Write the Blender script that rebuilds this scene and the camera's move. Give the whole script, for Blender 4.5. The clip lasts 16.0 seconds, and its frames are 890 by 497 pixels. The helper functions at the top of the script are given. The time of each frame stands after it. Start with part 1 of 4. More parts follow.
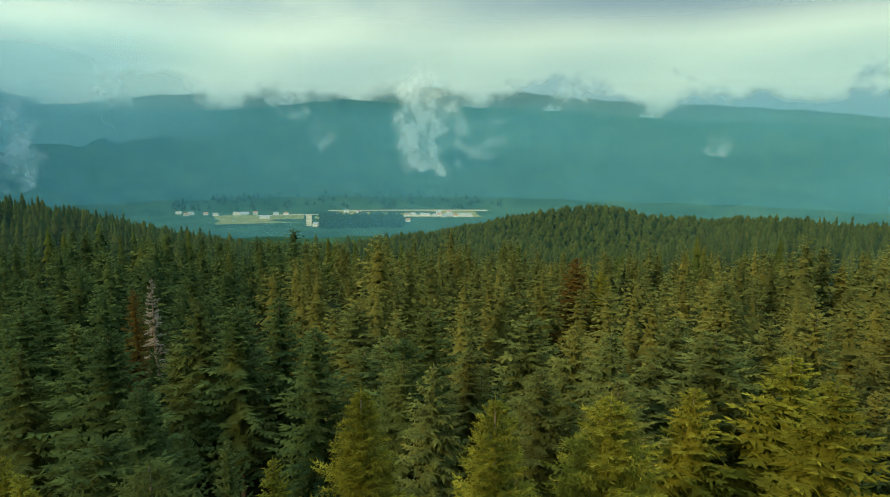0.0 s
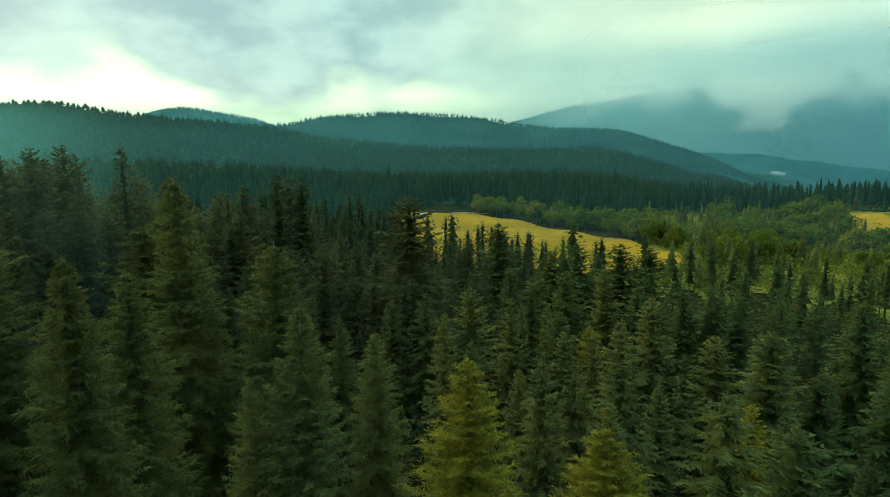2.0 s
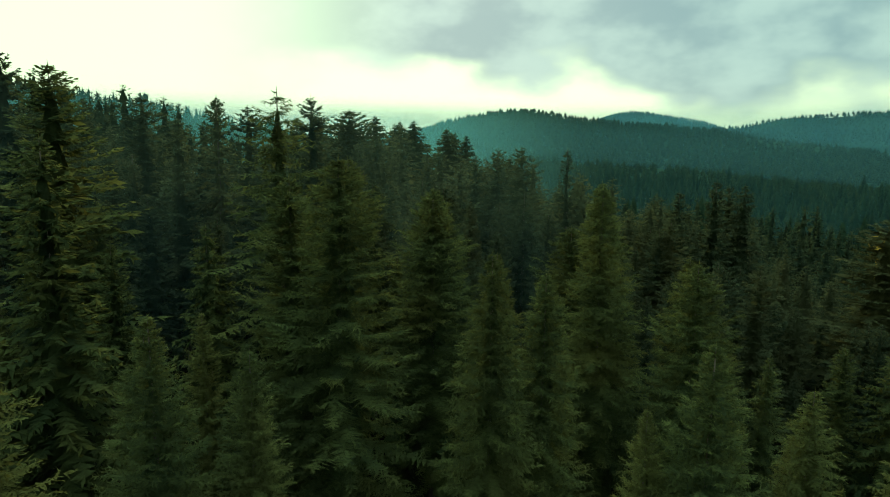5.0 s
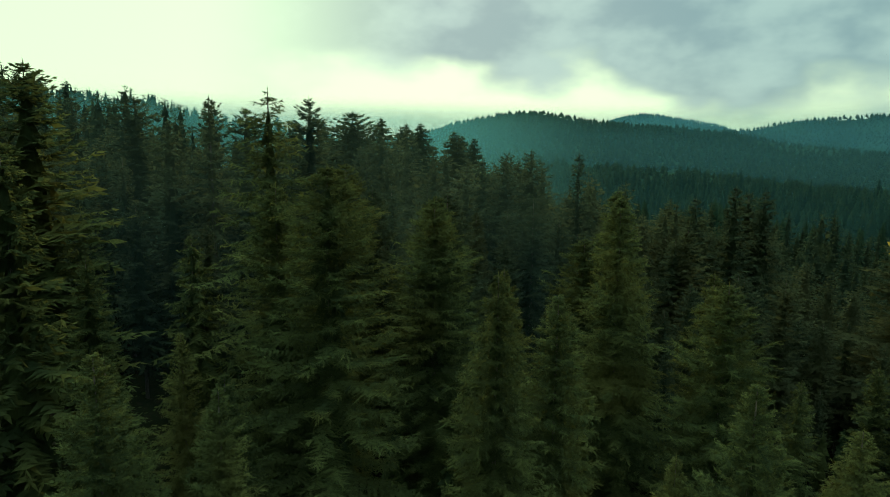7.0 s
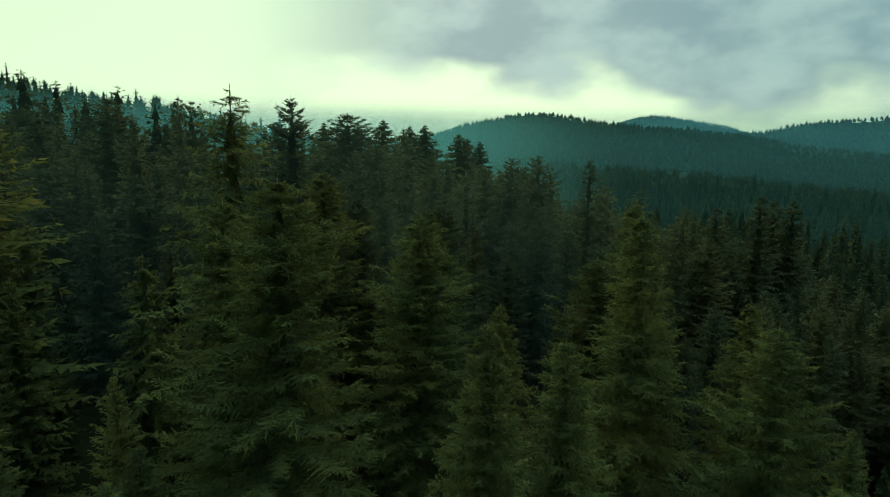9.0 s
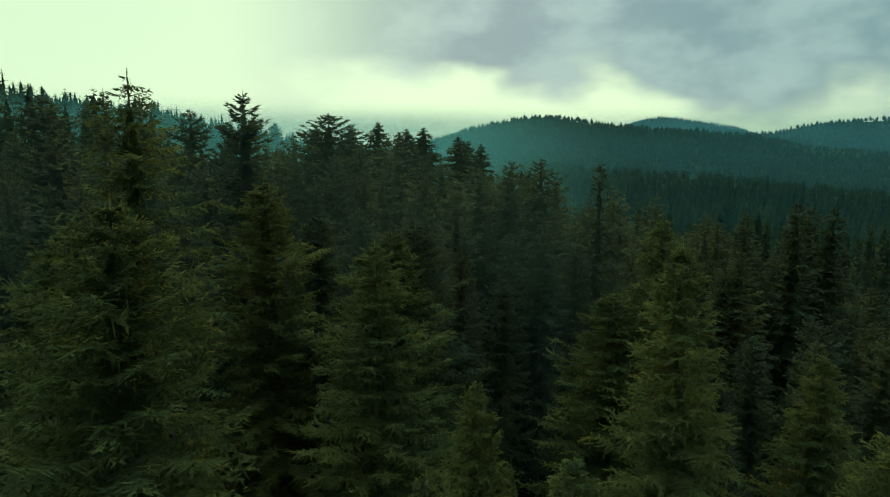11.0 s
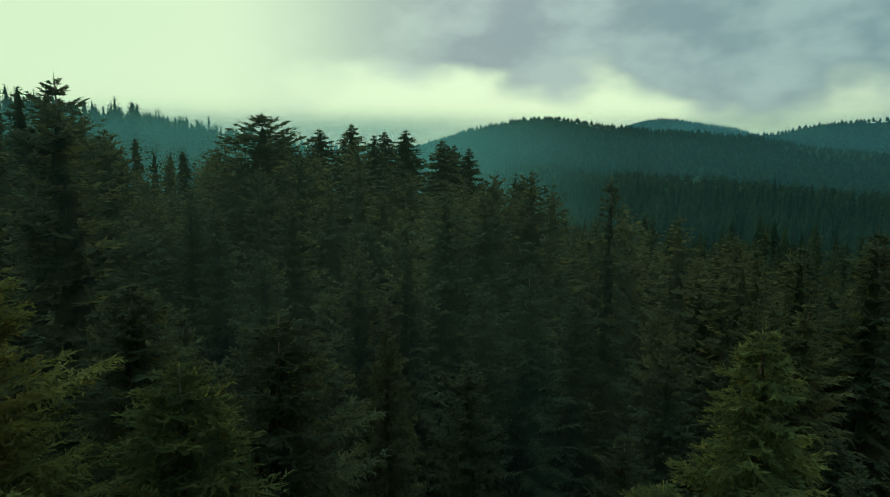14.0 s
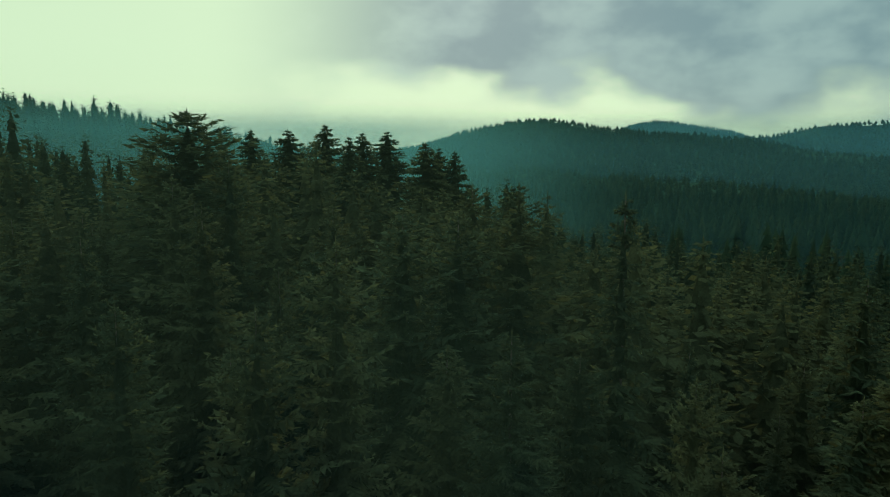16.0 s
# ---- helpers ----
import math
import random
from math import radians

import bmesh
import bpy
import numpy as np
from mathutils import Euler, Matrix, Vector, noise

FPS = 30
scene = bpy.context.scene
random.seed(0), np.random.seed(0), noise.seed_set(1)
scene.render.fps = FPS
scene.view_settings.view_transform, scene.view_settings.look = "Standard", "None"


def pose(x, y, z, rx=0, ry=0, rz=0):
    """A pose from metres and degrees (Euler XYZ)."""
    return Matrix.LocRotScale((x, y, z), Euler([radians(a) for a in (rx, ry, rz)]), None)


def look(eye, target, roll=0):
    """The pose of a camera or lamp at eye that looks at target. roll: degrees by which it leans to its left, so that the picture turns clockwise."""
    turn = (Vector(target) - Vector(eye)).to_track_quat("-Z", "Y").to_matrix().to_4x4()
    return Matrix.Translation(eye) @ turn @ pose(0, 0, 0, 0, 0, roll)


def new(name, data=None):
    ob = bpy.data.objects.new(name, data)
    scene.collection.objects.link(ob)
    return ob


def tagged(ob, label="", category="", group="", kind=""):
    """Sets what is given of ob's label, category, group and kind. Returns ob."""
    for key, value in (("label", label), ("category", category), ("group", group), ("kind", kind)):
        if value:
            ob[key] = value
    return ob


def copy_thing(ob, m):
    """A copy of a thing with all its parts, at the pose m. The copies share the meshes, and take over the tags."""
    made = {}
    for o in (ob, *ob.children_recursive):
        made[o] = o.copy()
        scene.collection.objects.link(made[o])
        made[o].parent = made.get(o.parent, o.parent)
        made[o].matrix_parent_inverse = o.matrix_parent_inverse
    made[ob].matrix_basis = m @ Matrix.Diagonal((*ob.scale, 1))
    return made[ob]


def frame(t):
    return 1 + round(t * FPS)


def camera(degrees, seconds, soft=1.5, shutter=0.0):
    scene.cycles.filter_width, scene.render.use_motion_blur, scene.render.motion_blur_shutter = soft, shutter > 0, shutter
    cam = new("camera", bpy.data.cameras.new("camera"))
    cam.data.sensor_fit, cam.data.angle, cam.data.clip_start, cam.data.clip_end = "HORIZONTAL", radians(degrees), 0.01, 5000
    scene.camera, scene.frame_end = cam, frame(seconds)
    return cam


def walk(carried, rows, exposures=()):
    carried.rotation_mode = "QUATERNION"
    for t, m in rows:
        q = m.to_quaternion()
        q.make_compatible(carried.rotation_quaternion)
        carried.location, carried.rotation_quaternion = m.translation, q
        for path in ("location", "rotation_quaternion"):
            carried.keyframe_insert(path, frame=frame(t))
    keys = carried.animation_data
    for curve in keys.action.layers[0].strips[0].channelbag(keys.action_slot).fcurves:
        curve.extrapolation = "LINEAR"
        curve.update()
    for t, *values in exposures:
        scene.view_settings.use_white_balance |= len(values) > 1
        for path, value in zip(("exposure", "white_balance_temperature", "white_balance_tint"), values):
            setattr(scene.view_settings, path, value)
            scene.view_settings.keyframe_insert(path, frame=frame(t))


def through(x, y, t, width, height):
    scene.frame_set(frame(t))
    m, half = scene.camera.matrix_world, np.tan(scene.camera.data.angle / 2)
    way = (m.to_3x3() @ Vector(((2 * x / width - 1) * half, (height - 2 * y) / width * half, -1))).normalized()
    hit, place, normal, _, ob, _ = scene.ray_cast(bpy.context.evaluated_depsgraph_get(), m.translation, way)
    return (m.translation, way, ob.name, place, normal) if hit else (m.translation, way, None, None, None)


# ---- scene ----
cam = camera(72.81, 16.0, 1.0)
# seconds, eye x y z, pitch, roll, yaw
PATH = [
    (0.0, -8.97, -29.24, 43.16, -8.99, -0.27, -130.44),
    (0.5, -8.85, -29.37, 43.17, -8.94, -0.72, -121.68),
    (1.0, -8.60, -29.43, 43.39, -8.95, -1.15, -114.91),
    (1.3, -8.34, -29.35, 43.44, -8.89, -1.39, -101.18),
    (1.5, -8.12, -29.34, 43.43, -8.86, -1.76, -84.68),
    (1.8, -7.63, -29.53, 43.39, -8.98, 0.03, -59.58),
    (2.0, -7.30, -29.62, 43.42, -9.20, 0.88, -42.39),
    (2.1, -7.15, -29.64, 43.44, -9.03, 0.30, -36.85),
    (2.4, -6.76, -29.49, 43.60, -8.99, 0.50, -22.23),
    (2.5, -6.65, -29.42, 43.61, -9.00, 0.57, -19.88),
    (2.7, -6.49, -29.25, 43.62, -8.93, 0.24, -15.46),
    (3.0, -6.37, -29.01, 43.62, -8.86, 0.06, -11.56),
    (3.5, -6.13, -28.64, 43.62, -8.82, -0.26, -6.76),
    (4.0, -5.98, -28.28, 43.63, -8.80, -0.43, -4.51),
    (4.5, -5.83, -27.82, 43.64, -8.78, -0.44, -3.24),
    (5.0, -5.71, -27.26, 43.67, -8.75, -0.48, -2.42),
    (5.5, -5.61, -26.59, 43.71, -8.70, -0.52, -1.96),
    (6.0, -5.50, -25.78, 43.76, -8.66, -0.55, -1.75),
    (6.5, -5.36, -24.83, 43.82, -8.61, -0.59, -1.66),
    (7.0, -5.18, -23.72, 43.91, -8.58, -0.63, -1.60),
    (7.5, -4.94, -22.44, 44.01, -8.56, -0.67, -1.45),
    (8.0, -4.61, -20.99, 44.09, -8.49, -0.69, -1.24),
    (8.5, -4.24, -19.37, 44.21, -8.45, -0.67, -0.97),
    (9.0, -3.82, -17.59, 44.35, -8.42, -0.74, -0.73),
    (9.5, -3.37, -15.58, 44.40, -8.35, -0.61, -0.51),
    (10.0, -2.88, -13.35, 44.42, -8.27, -0.47, -0.32),
    (10.5, -2.36, -10.94, 44.43, -8.18, -0.34, -0.17),
    (11.0, -1.81, -8.37, 44.47, -8.09, -0.20, -0.07),
    (11.5, -1.24, -5.67, 44.58, -8.03, -0.07, -0.02),
    (12.0, -0.65, -2.87, 44.79, -7.99, -0.03, -0.03),
    (12.5, 0.00, -0.00, 45.00, -8.00, -0.00, 0.00),
    (13.0, 0.61, 2.91, 45.18, -7.96, -0.08, 0.02),
    (13.5, 1.18, 5.85, 45.37, -7.90, -0.06, -0.05),
    (14.0, 1.71, 8.76, 45.57, -7.91, -0.10, -0.09),
    (14.5, 2.22, 11.75, 45.77, -7.87, -0.13, -0.19),
    (15.0, 2.76, 14.78, 45.97, -7.84, -0.14, -0.27),
    (15.5, 3.34, 17.79, 46.12, -7.80, -0.17, -0.37),
    (16.0, 3.93, 20.75, 46.21, -7.76, -0.21, -0.52),
]
# seconds, stops, kelvin, tint
EXPOSURES = [(0.0, 0.27, 6550, 11), (1.0, 0.27, 6550, 11), (1.8, 0.27, 6600, 9), (2.4, 0.3, 6700, 5), (3.5, 0.28, 6750, 4), (4.7, 0.06, 6700, 7), (7.0, -0.22, 6500, 10), (12.0, -0.48, 6400, 12), (16.0, -0.6, 6400, 13)]
walk(cam, [(t, pose(x, y, z, 90 + p, r, w)) for t, x, y, z, p, r, w in PATH], EXPOSURES)

# ---- world, sun ----
SUN_AZ, SUN_EL = 2.0, 27.0  # degrees, clockwise from +y; height


class Nodes:
    """A short way to write node trees."""

    def __init__(self, tree):
        self.t = tree
        tree.nodes.clear()

    def add(self, kind, **props):
        n = self.t.nodes.new(kind)
        for k, v in props.items():
            if k == "op":
                n.operation = v
            elif k == "blend":
                n.blend_type = v
            elif k == "data":
                n.data_type = v
            elif k == "sky":
                n.sky_type = v
            elif k == "interp":
                n.interpolation_type = v
            else:
                self.put(n.inputs[k.replace("_", " ")], v)
        return n

    def put(self, socket, v):
        if isinstance(v, bpy.types.NodeSocket):
            self.t.links.new(v, socket)
        else:
            socket.default_value = v

    def math(self, op, a, b=0.0, clamp=False):
        n = self.t.nodes.new("ShaderNodeMath")
        n.operation, n.use_clamp = op, clamp
        self.put(n.inputs[0], a)
        self.put(n.inputs[1], b)
        return n.outputs[0]

    def step(self, v, lo, hi, a=0.0, b=1.0):
        n = self.t.nodes.new("ShaderNodeMapRange")
        n.interpolation_type = "SMOOTHSTEP"
        for s, x in zip(n.inputs, (v, lo, hi, a, b)):
            self.put(s, x)
        return n.outputs[0]

    def mix(self, f, a, b, blend="MIX"):
        n = self.t.nodes.new("ShaderNodeMix")
        n.data_type, n.blend_type = "RGBA", blend
        self.put(n.inputs[0], f)
        for s, x in ((n.inputs[6], a), (n.inputs[7], b)):
            self.put(s, x if isinstance(x, bpy.types.NodeSocket) else (*x, 1))
        return n.outputs[2]

    def noise(self, vec, scale, detail=4.0, rough=0.55):
        n = self.t.nodes.new("ShaderNodeTexNoise")
        if vec is not None:
            self.put(n.inputs["Vector"], vec)
        for k, v in (("Scale", scale), ("Detail", detail), ("Roughness", rough)):
            n.inputs[k].default_value = v
        return n.outputs[0]

    def scaled(self, vec, s):
        n = self.t.nodes.new("ShaderNodeMapping")
        self.put(n.inputs["Vector"], vec)
        n.inputs["Scale"].default_value = s
        return n.outputs[0]


world = bpy.data.worlds.new("world")
scene.world = world
world.use_nodes = True
w = Nodes(world.node_tree)
way = w.add("ShaderNodeTexCoord").outputs["Generated"]
sep = w.add("ShaderNodeSeparateXYZ", Vector=way)
sx, sy, sz = sep.outputs
bearing = w.math("ARCTAN2", sx, sy)
wide = w.noise(w.scaled(way, (1.0, 1.0, 2.0)), 3.0, 3.0, 0.5)
fine = w.noise(w.scaled(way, (1.0, 1.0, 1.8)), 7.0, 4.0, 0.5)
billow = w.math("ADD", w.math("MULTIPLY", wide, 0.65), w.math("MULTIPLY", fine, 0.35))
# grey deck that starts a few degrees over the hills, thinner towards the hidden sun
north = w.math("MULTIPLY", w.step(bearing, -0.38, 0.05), w.step(bearing, 1.15, 0.6))
height = w.math("ADD", w.math("ADD", sz, w.step(bearing, 0.15, 0.6, 0.0, 0.045)), w.math("MULTIPLY", w.math("SUBTRACT", billow, 0.5), 0.42))
deck = w.math("MULTIPLY", w.step(height, 0.09, 0.16), north, True)
glow = (0.95, 1.28, 0.79)
grey = (0.22, 0.40, 0.40)
east = w.step(bearing, 0.35, 1.3)
veil = w.mix(w.step(billow, 0.38, 0.64), (0.34, 0.49, 0.44), (0.52, 0.68, 0.51))
base = w.mix(w.step(bearing, 2.0, 2.7), w.mix(east, glow, veil), (0.16, 0.255, 0.28))
cloud = w.mix(deck, base, w.mix(w.step(fine, 0.38, 0.66), grey, (0.41, 0.64, 0.57)))
sky = w.add("ShaderNodeTexSky", sky="NISHITA")
sky.sun_disc = False
sky.sun_elevation, sky.sun_rotation = radians(SUN_EL), radians(SUN_AZ)
overhead = w.step(sz, 0.30, 0.95, 1.0, 3.3)
cloud = w.mix(w.step(sz, 0.28, 0.7), cloud, (0.54, 0.76, 0.78))
bg1 = w.add("ShaderNodeBackground", Color=cloud, Strength=w.math("MULTIPLY", overhead, 0.97))
bg2 = w.add("ShaderNodeBackground", Color=sky.outputs[0], Strength=0.012)
both = w.add("ShaderNodeAddShader")
w.t.links.new(bg1.outputs[0], both.inputs[0])
w.t.links.new(bg2.outputs[0], both.inputs[1])
w.add("ShaderNodeOutputWorld", Surface=both.outputs[0])

lamp = bpy.data.lights.new("sun", "SUN")
lamp.energy, lamp.angle, lamp.color = 5.0, radians(10.0), (1.0, 0.80, 0.34)
sun = new("sun", lamp)
to_sun = Vector((math.sin(radians(SUN_AZ)) * math.cos(radians(SUN_EL)), math.cos(radians(SUN_AZ)) * math.cos(radians(SUN_EL)), math.sin(radians(SUN_EL))))
sun.matrix_world = look(to_sun * 100, (0, 0, 0))


# ---- materials ----
def material(name):
    m = bpy.data.materials.new(name)
    m.use_nodes = True
    return m, Nodes(m.node_tree)


def finish(n, shader):
    n.add("ShaderNodeOutputMaterial", Surface=shader)


def foliage(name, dark, light, dry, rough=0.8, through=0.32, cut=0.0):
    """Needles or leaves: colour by clump and by tree, some light passing through."""
    m, n = material(name)
    geo = n.add("ShaderNodeNewGeometry")
    info = n.add("ShaderNodeObjectInfo")
    isl = geo.outputs["Random Per Island"]
    pos = geo.outputs["Position"]
    tree = n.noise(pos, 0.13, 1.0)
    grain = n.noise(pos, 5.0, 3.0)
    # attribute young: lit look of the bough tips, mixed into the needle colour
    tip_light = n.add("ShaderNodeAttribute")
    tip_light.attribute_name = "young"
    c = n.mix(n.math("ADD", n.math("MULTIPLY", isl, 0.45), n.math("MULTIPLY", tip_light.outputs["Fac"], 0.75), True), dark, light)
    c = n.mix(n.math("MULTIPLY", n.step(tree, 0.5, 0.72), 0.6), c, dry)
    c = n.mix(n.math("MULTIPLY", n.step(info.outputs["Random"], 0.55, 1.0), 0.5), c, dry)
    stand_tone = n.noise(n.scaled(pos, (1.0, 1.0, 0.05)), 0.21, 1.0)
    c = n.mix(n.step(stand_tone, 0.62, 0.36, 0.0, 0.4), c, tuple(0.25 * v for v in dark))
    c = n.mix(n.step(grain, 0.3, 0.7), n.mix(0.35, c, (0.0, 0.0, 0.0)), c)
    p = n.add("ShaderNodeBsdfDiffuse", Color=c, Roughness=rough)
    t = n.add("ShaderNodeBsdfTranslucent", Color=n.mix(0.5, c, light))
    mix = n.add("ShaderNodeMixShader", Fac=through)
    n.t.links.new(p.outputs[0], mix.inputs[1])
    n.t.links.new(t.outputs[0], mix.inputs[2])
    if cut:  # gaps between the needles
        lace = n.noise(pos, 9.0, 3.0, 0.65)
        gaps = n.add("ShaderNodeMixShader", Fac=n.math("GREATER_THAN", cut, lace))
        n.t.links.new(mix.outputs[0], gaps.inputs[1])
        n.t.links.new(n.add("ShaderNodeBsdfTransparent").outputs[0], gaps.inputs[2])
        mix = gaps
    finish(n, mix.outputs[0])
    return m


def ground_mat(name, colors, scale, bump=0.4, rough=0.9):
    m, n = material(name)
    pos = n.add("ShaderNodeNewGeometry").outputs["Position"]
    a = n.noise(pos, scale, 5.0, 0.6)
    b = n.noise(pos, scale * 9.0, 4.0, 0.6)
    c = n.mix(n.step(a, 0.36, 0.66), colors[0], colors[1])
    c = n.mix(n.step(b, 0.45, 0.75), c, colors[2])
    bm_ = n.add("ShaderNodeBump", Strength=bump, Height=b)
    p = n.add("ShaderNodeBsdfDiffuse", Color=c, Roughness=rough, Normal=bm_.outputs[0])
    finish(n, p.outputs[0])
    return m


def bark_mat(name, a, b):
    m, n = material(name)
    pos = n.add("ShaderNodeTexCoord").outputs["Object"]
    v = n.noise(n.scaled(pos, (9.0, 9.0, 1.6)), 1.0, 5.0, 0.65)
    c = n.mix(n.step(v, 0.35, 0.65), a, b)
    bm_ = n.add("ShaderNodeBump", Strength=0.6, Height=v)
    p = n.add("ShaderNodeBsdfPrincipled", Base_Color=c, Roughness=0.85, Normal=bm_.outputs[0])
    finish(n, p.outputs[0])
    return m


# fir needles with shade in the colour, for the upper hillside
SHADED_FIR = foliage("dark_fir_needles", (0.018, 0.034, 0.022), (0.058, 0.084, 0.042), (0.068, 0.084, 0.034))
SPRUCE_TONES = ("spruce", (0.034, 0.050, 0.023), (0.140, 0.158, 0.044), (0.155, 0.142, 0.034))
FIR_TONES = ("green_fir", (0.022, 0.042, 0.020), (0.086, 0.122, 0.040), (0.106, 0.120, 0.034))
# shaded copies of the conifer needles: deep shade, then slight
SHADED_TONES = ("dark_fir", (0.023, 0.039, 0.024), (0.071, 0.095, 0.046), (0.084, 0.090, 0.037))
HALF_SHADED_TONES = ("dull_spruce", (0.026, 0.046, 0.023), (0.120, 0.147, 0.044), (0.136, 0.138, 0.038))
NEEDLES, FIR, SHADED, HALF_SHADED = (foliage(n + "_needles", *t) for n, *t in (SPRUCE_TONES, FIR_TONES, SHADED_TONES, HALF_SHADED_TONES))
# yellow of boughs in the sun, painted into the needles
GOLD_TONES = ("yellow_young", (0.050, 0.062, 0.011), (0.230, 0.220, 0.030), (0.170, 0.155, 0.022))
GOLD = foliage("sunlit_yellow_needles", *GOLD_TONES[1:])
# boughs close by, with gaps between the needles
LACED = {m: foliage(n + "_boughs", *t, cut=0.45) for m, (n, *t) in ((NEEDLES, SPRUCE_TONES), (FIR, FIR_TONES), (SHADED, SHADED_TONES), (HALF_SHADED, HALF_SHADED_TONES), (GOLD, GOLD_TONES))}
RUST = foliage("dying_rust_needles", (0.060, 0.042, 0.015), (0.150, 0.092, 0.022), (0.120, 0.080, 0.022))
FARWOOD = foliage("distant_conifer_needles", (0.015, 0.038, 0.022), (0.032, 0.060, 0.031), (0.038, 0.060, 0.028))
LEAVES = foliage("broadleaf_leaves", (0.040, 0.085, 0.016), (0.110, 0.150, 0.025), (0.150, 0.150, 0.025), 0.5, 0.35)
# lighter copy for far slopes, their sunlight held in the colour
SLOPE = foliage("sunlit_slope_needles", (0.030, 0.046, 0.013), (0.062, 0.080, 0.018), (0.076, 0.078, 0.017))
BARK = bark_mat("conifer_bark", (0.040, 0.032, 0.024), (0.10, 0.08, 0.06))
DEADWOOD = bark_mat("bleached_dead_wood", (0.055, 0.045, 0.036), (0.105, 0.085, 0.066))
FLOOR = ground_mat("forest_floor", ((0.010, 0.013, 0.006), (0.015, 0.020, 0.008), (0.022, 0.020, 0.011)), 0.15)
FARGROUND = ground_mat("wooded_slope", ((0.010, 0.030, 0.018), (0.026, 0.056, 0.031), (0.008, 0.024, 0.015)), 0.009, 1.0)
GRASS = ground_mat("dry_meadow_grass", ((0.145, 0.100, 0.012), (0.215, 0.135, 0.014), (0.105, 0.090, 0.014)), 0.03)


ROUGH = ground_mat("rough_green_grass", ((0.060, 0.085, 0.018), (0.100, 0.110, 0.022), (0.150, 0.120, 0.022)), 0.05)


# ---- land ----
EYE_Z = 45.0


def smooth(v, a, b):
    t = np.clip((v - a) / (b - a), 0.0, 1.0)
    return t * t * (3 - 2 * t)


def curve(b, pairs):
    """A smoothed line through (bearing, value) pairs."""
    xs, ys = zip(*pairs)
    return (np.interp(b - 1.2, xs, ys) + np.interp(b, xs, ys) * 2 + np.interp(b + 1.2, xs, ys)) / 4


# crest of the tree tops: bearing and height angle, in degrees, from where the flight ends
HUMP = [(-30, 0.5), (-8, 1.2), (-4.5, 1.6), (-1.8, 2.0), (1.9, 3.3), (6.1, 4.2), (9.7, 4.6), (13.8, 3.9), (16.7, 3.5), (23.3, 3.0), (27.6, 2.4), (31.7, 1.5), (40, 0.6), (50, 0.2), (58, 0.3), (63, -1.1), (68, -2.9), (72, -3.9), (80, -8)]
SECOND = [(20, 0.0), (27, 2.3), (31, 3.2), (38, 3.6), (43.2, 3.3), (47.7, 2.7), (52, 1.9), (59, 1.6), (64.7, -0.3), (68, -1.6), (72, -3.9), (80, -8)]
KNOB = [(13, 1.0), (16.7, 3.4), (18.7, 3.75), (19.5, 4.0), (21, 3.6), (25, 3.0), (27, 2.3), (32, 0.0)]
EAST_FAR = [(40, 0.5), (44, 1.4), (49, 2.6), (54, 3.9), (62, 4.8), (70, 5.4), (88, 5.6), (95, 4.6), (100, 3.0), (120, 2.5), (180, 2.0), (220, 1.0)]
EAST_NEAR = [(86, -4.5), (91, 0.5), (96.4, 2.8), (102, 4.4), (113, 5.6), (121, 6.3), (134, 6.1), (144, 5.0), (151, 4.5), (160, 3.8), (166, 3.0), (190, 2.6), (215, 0.0)]


def near_land(x, y):
    xe = np.clip(x, -1e9, 45.0) + 0.10 * np.clip(x - 45.0, 0.0, None)
    west = np.where(xe < -250, -250 - (xe + 250) * 0.6, xe)
    z = -30 - 0.185 * west
    z = z + 0.03 * np.clip(y - 40, 0, 300) * smooth(x, 60, 0) - 0.03 * np.clip(-y - 40, 0, 200)
    r, b = np.hypot(x, y), np.degrees(np.arctan2(x, y))
    b = np.where(b < -140, b + 360, b)
    z = z - 45 * smooth(r, 110, 520) * smooth(b, 92, 122) * (1 - 0.6 * smooth(b, 150, 163)) * smooth(b, 240, 190)
    z = z + 11 * np.exp(-(((x - 400) / 80) ** 2 + ((y + 8) / 90) ** 2))
    z = z + 26 * np.exp(-(((x - 391) / 95) ** 2 + ((y + 578) / 95) ** 2))
    z = z + 1.2 * np.sin(x * 0.043 + 1) * np.cos(y * 0.037) * smooth(r, 5, 60)
    return z, r, b


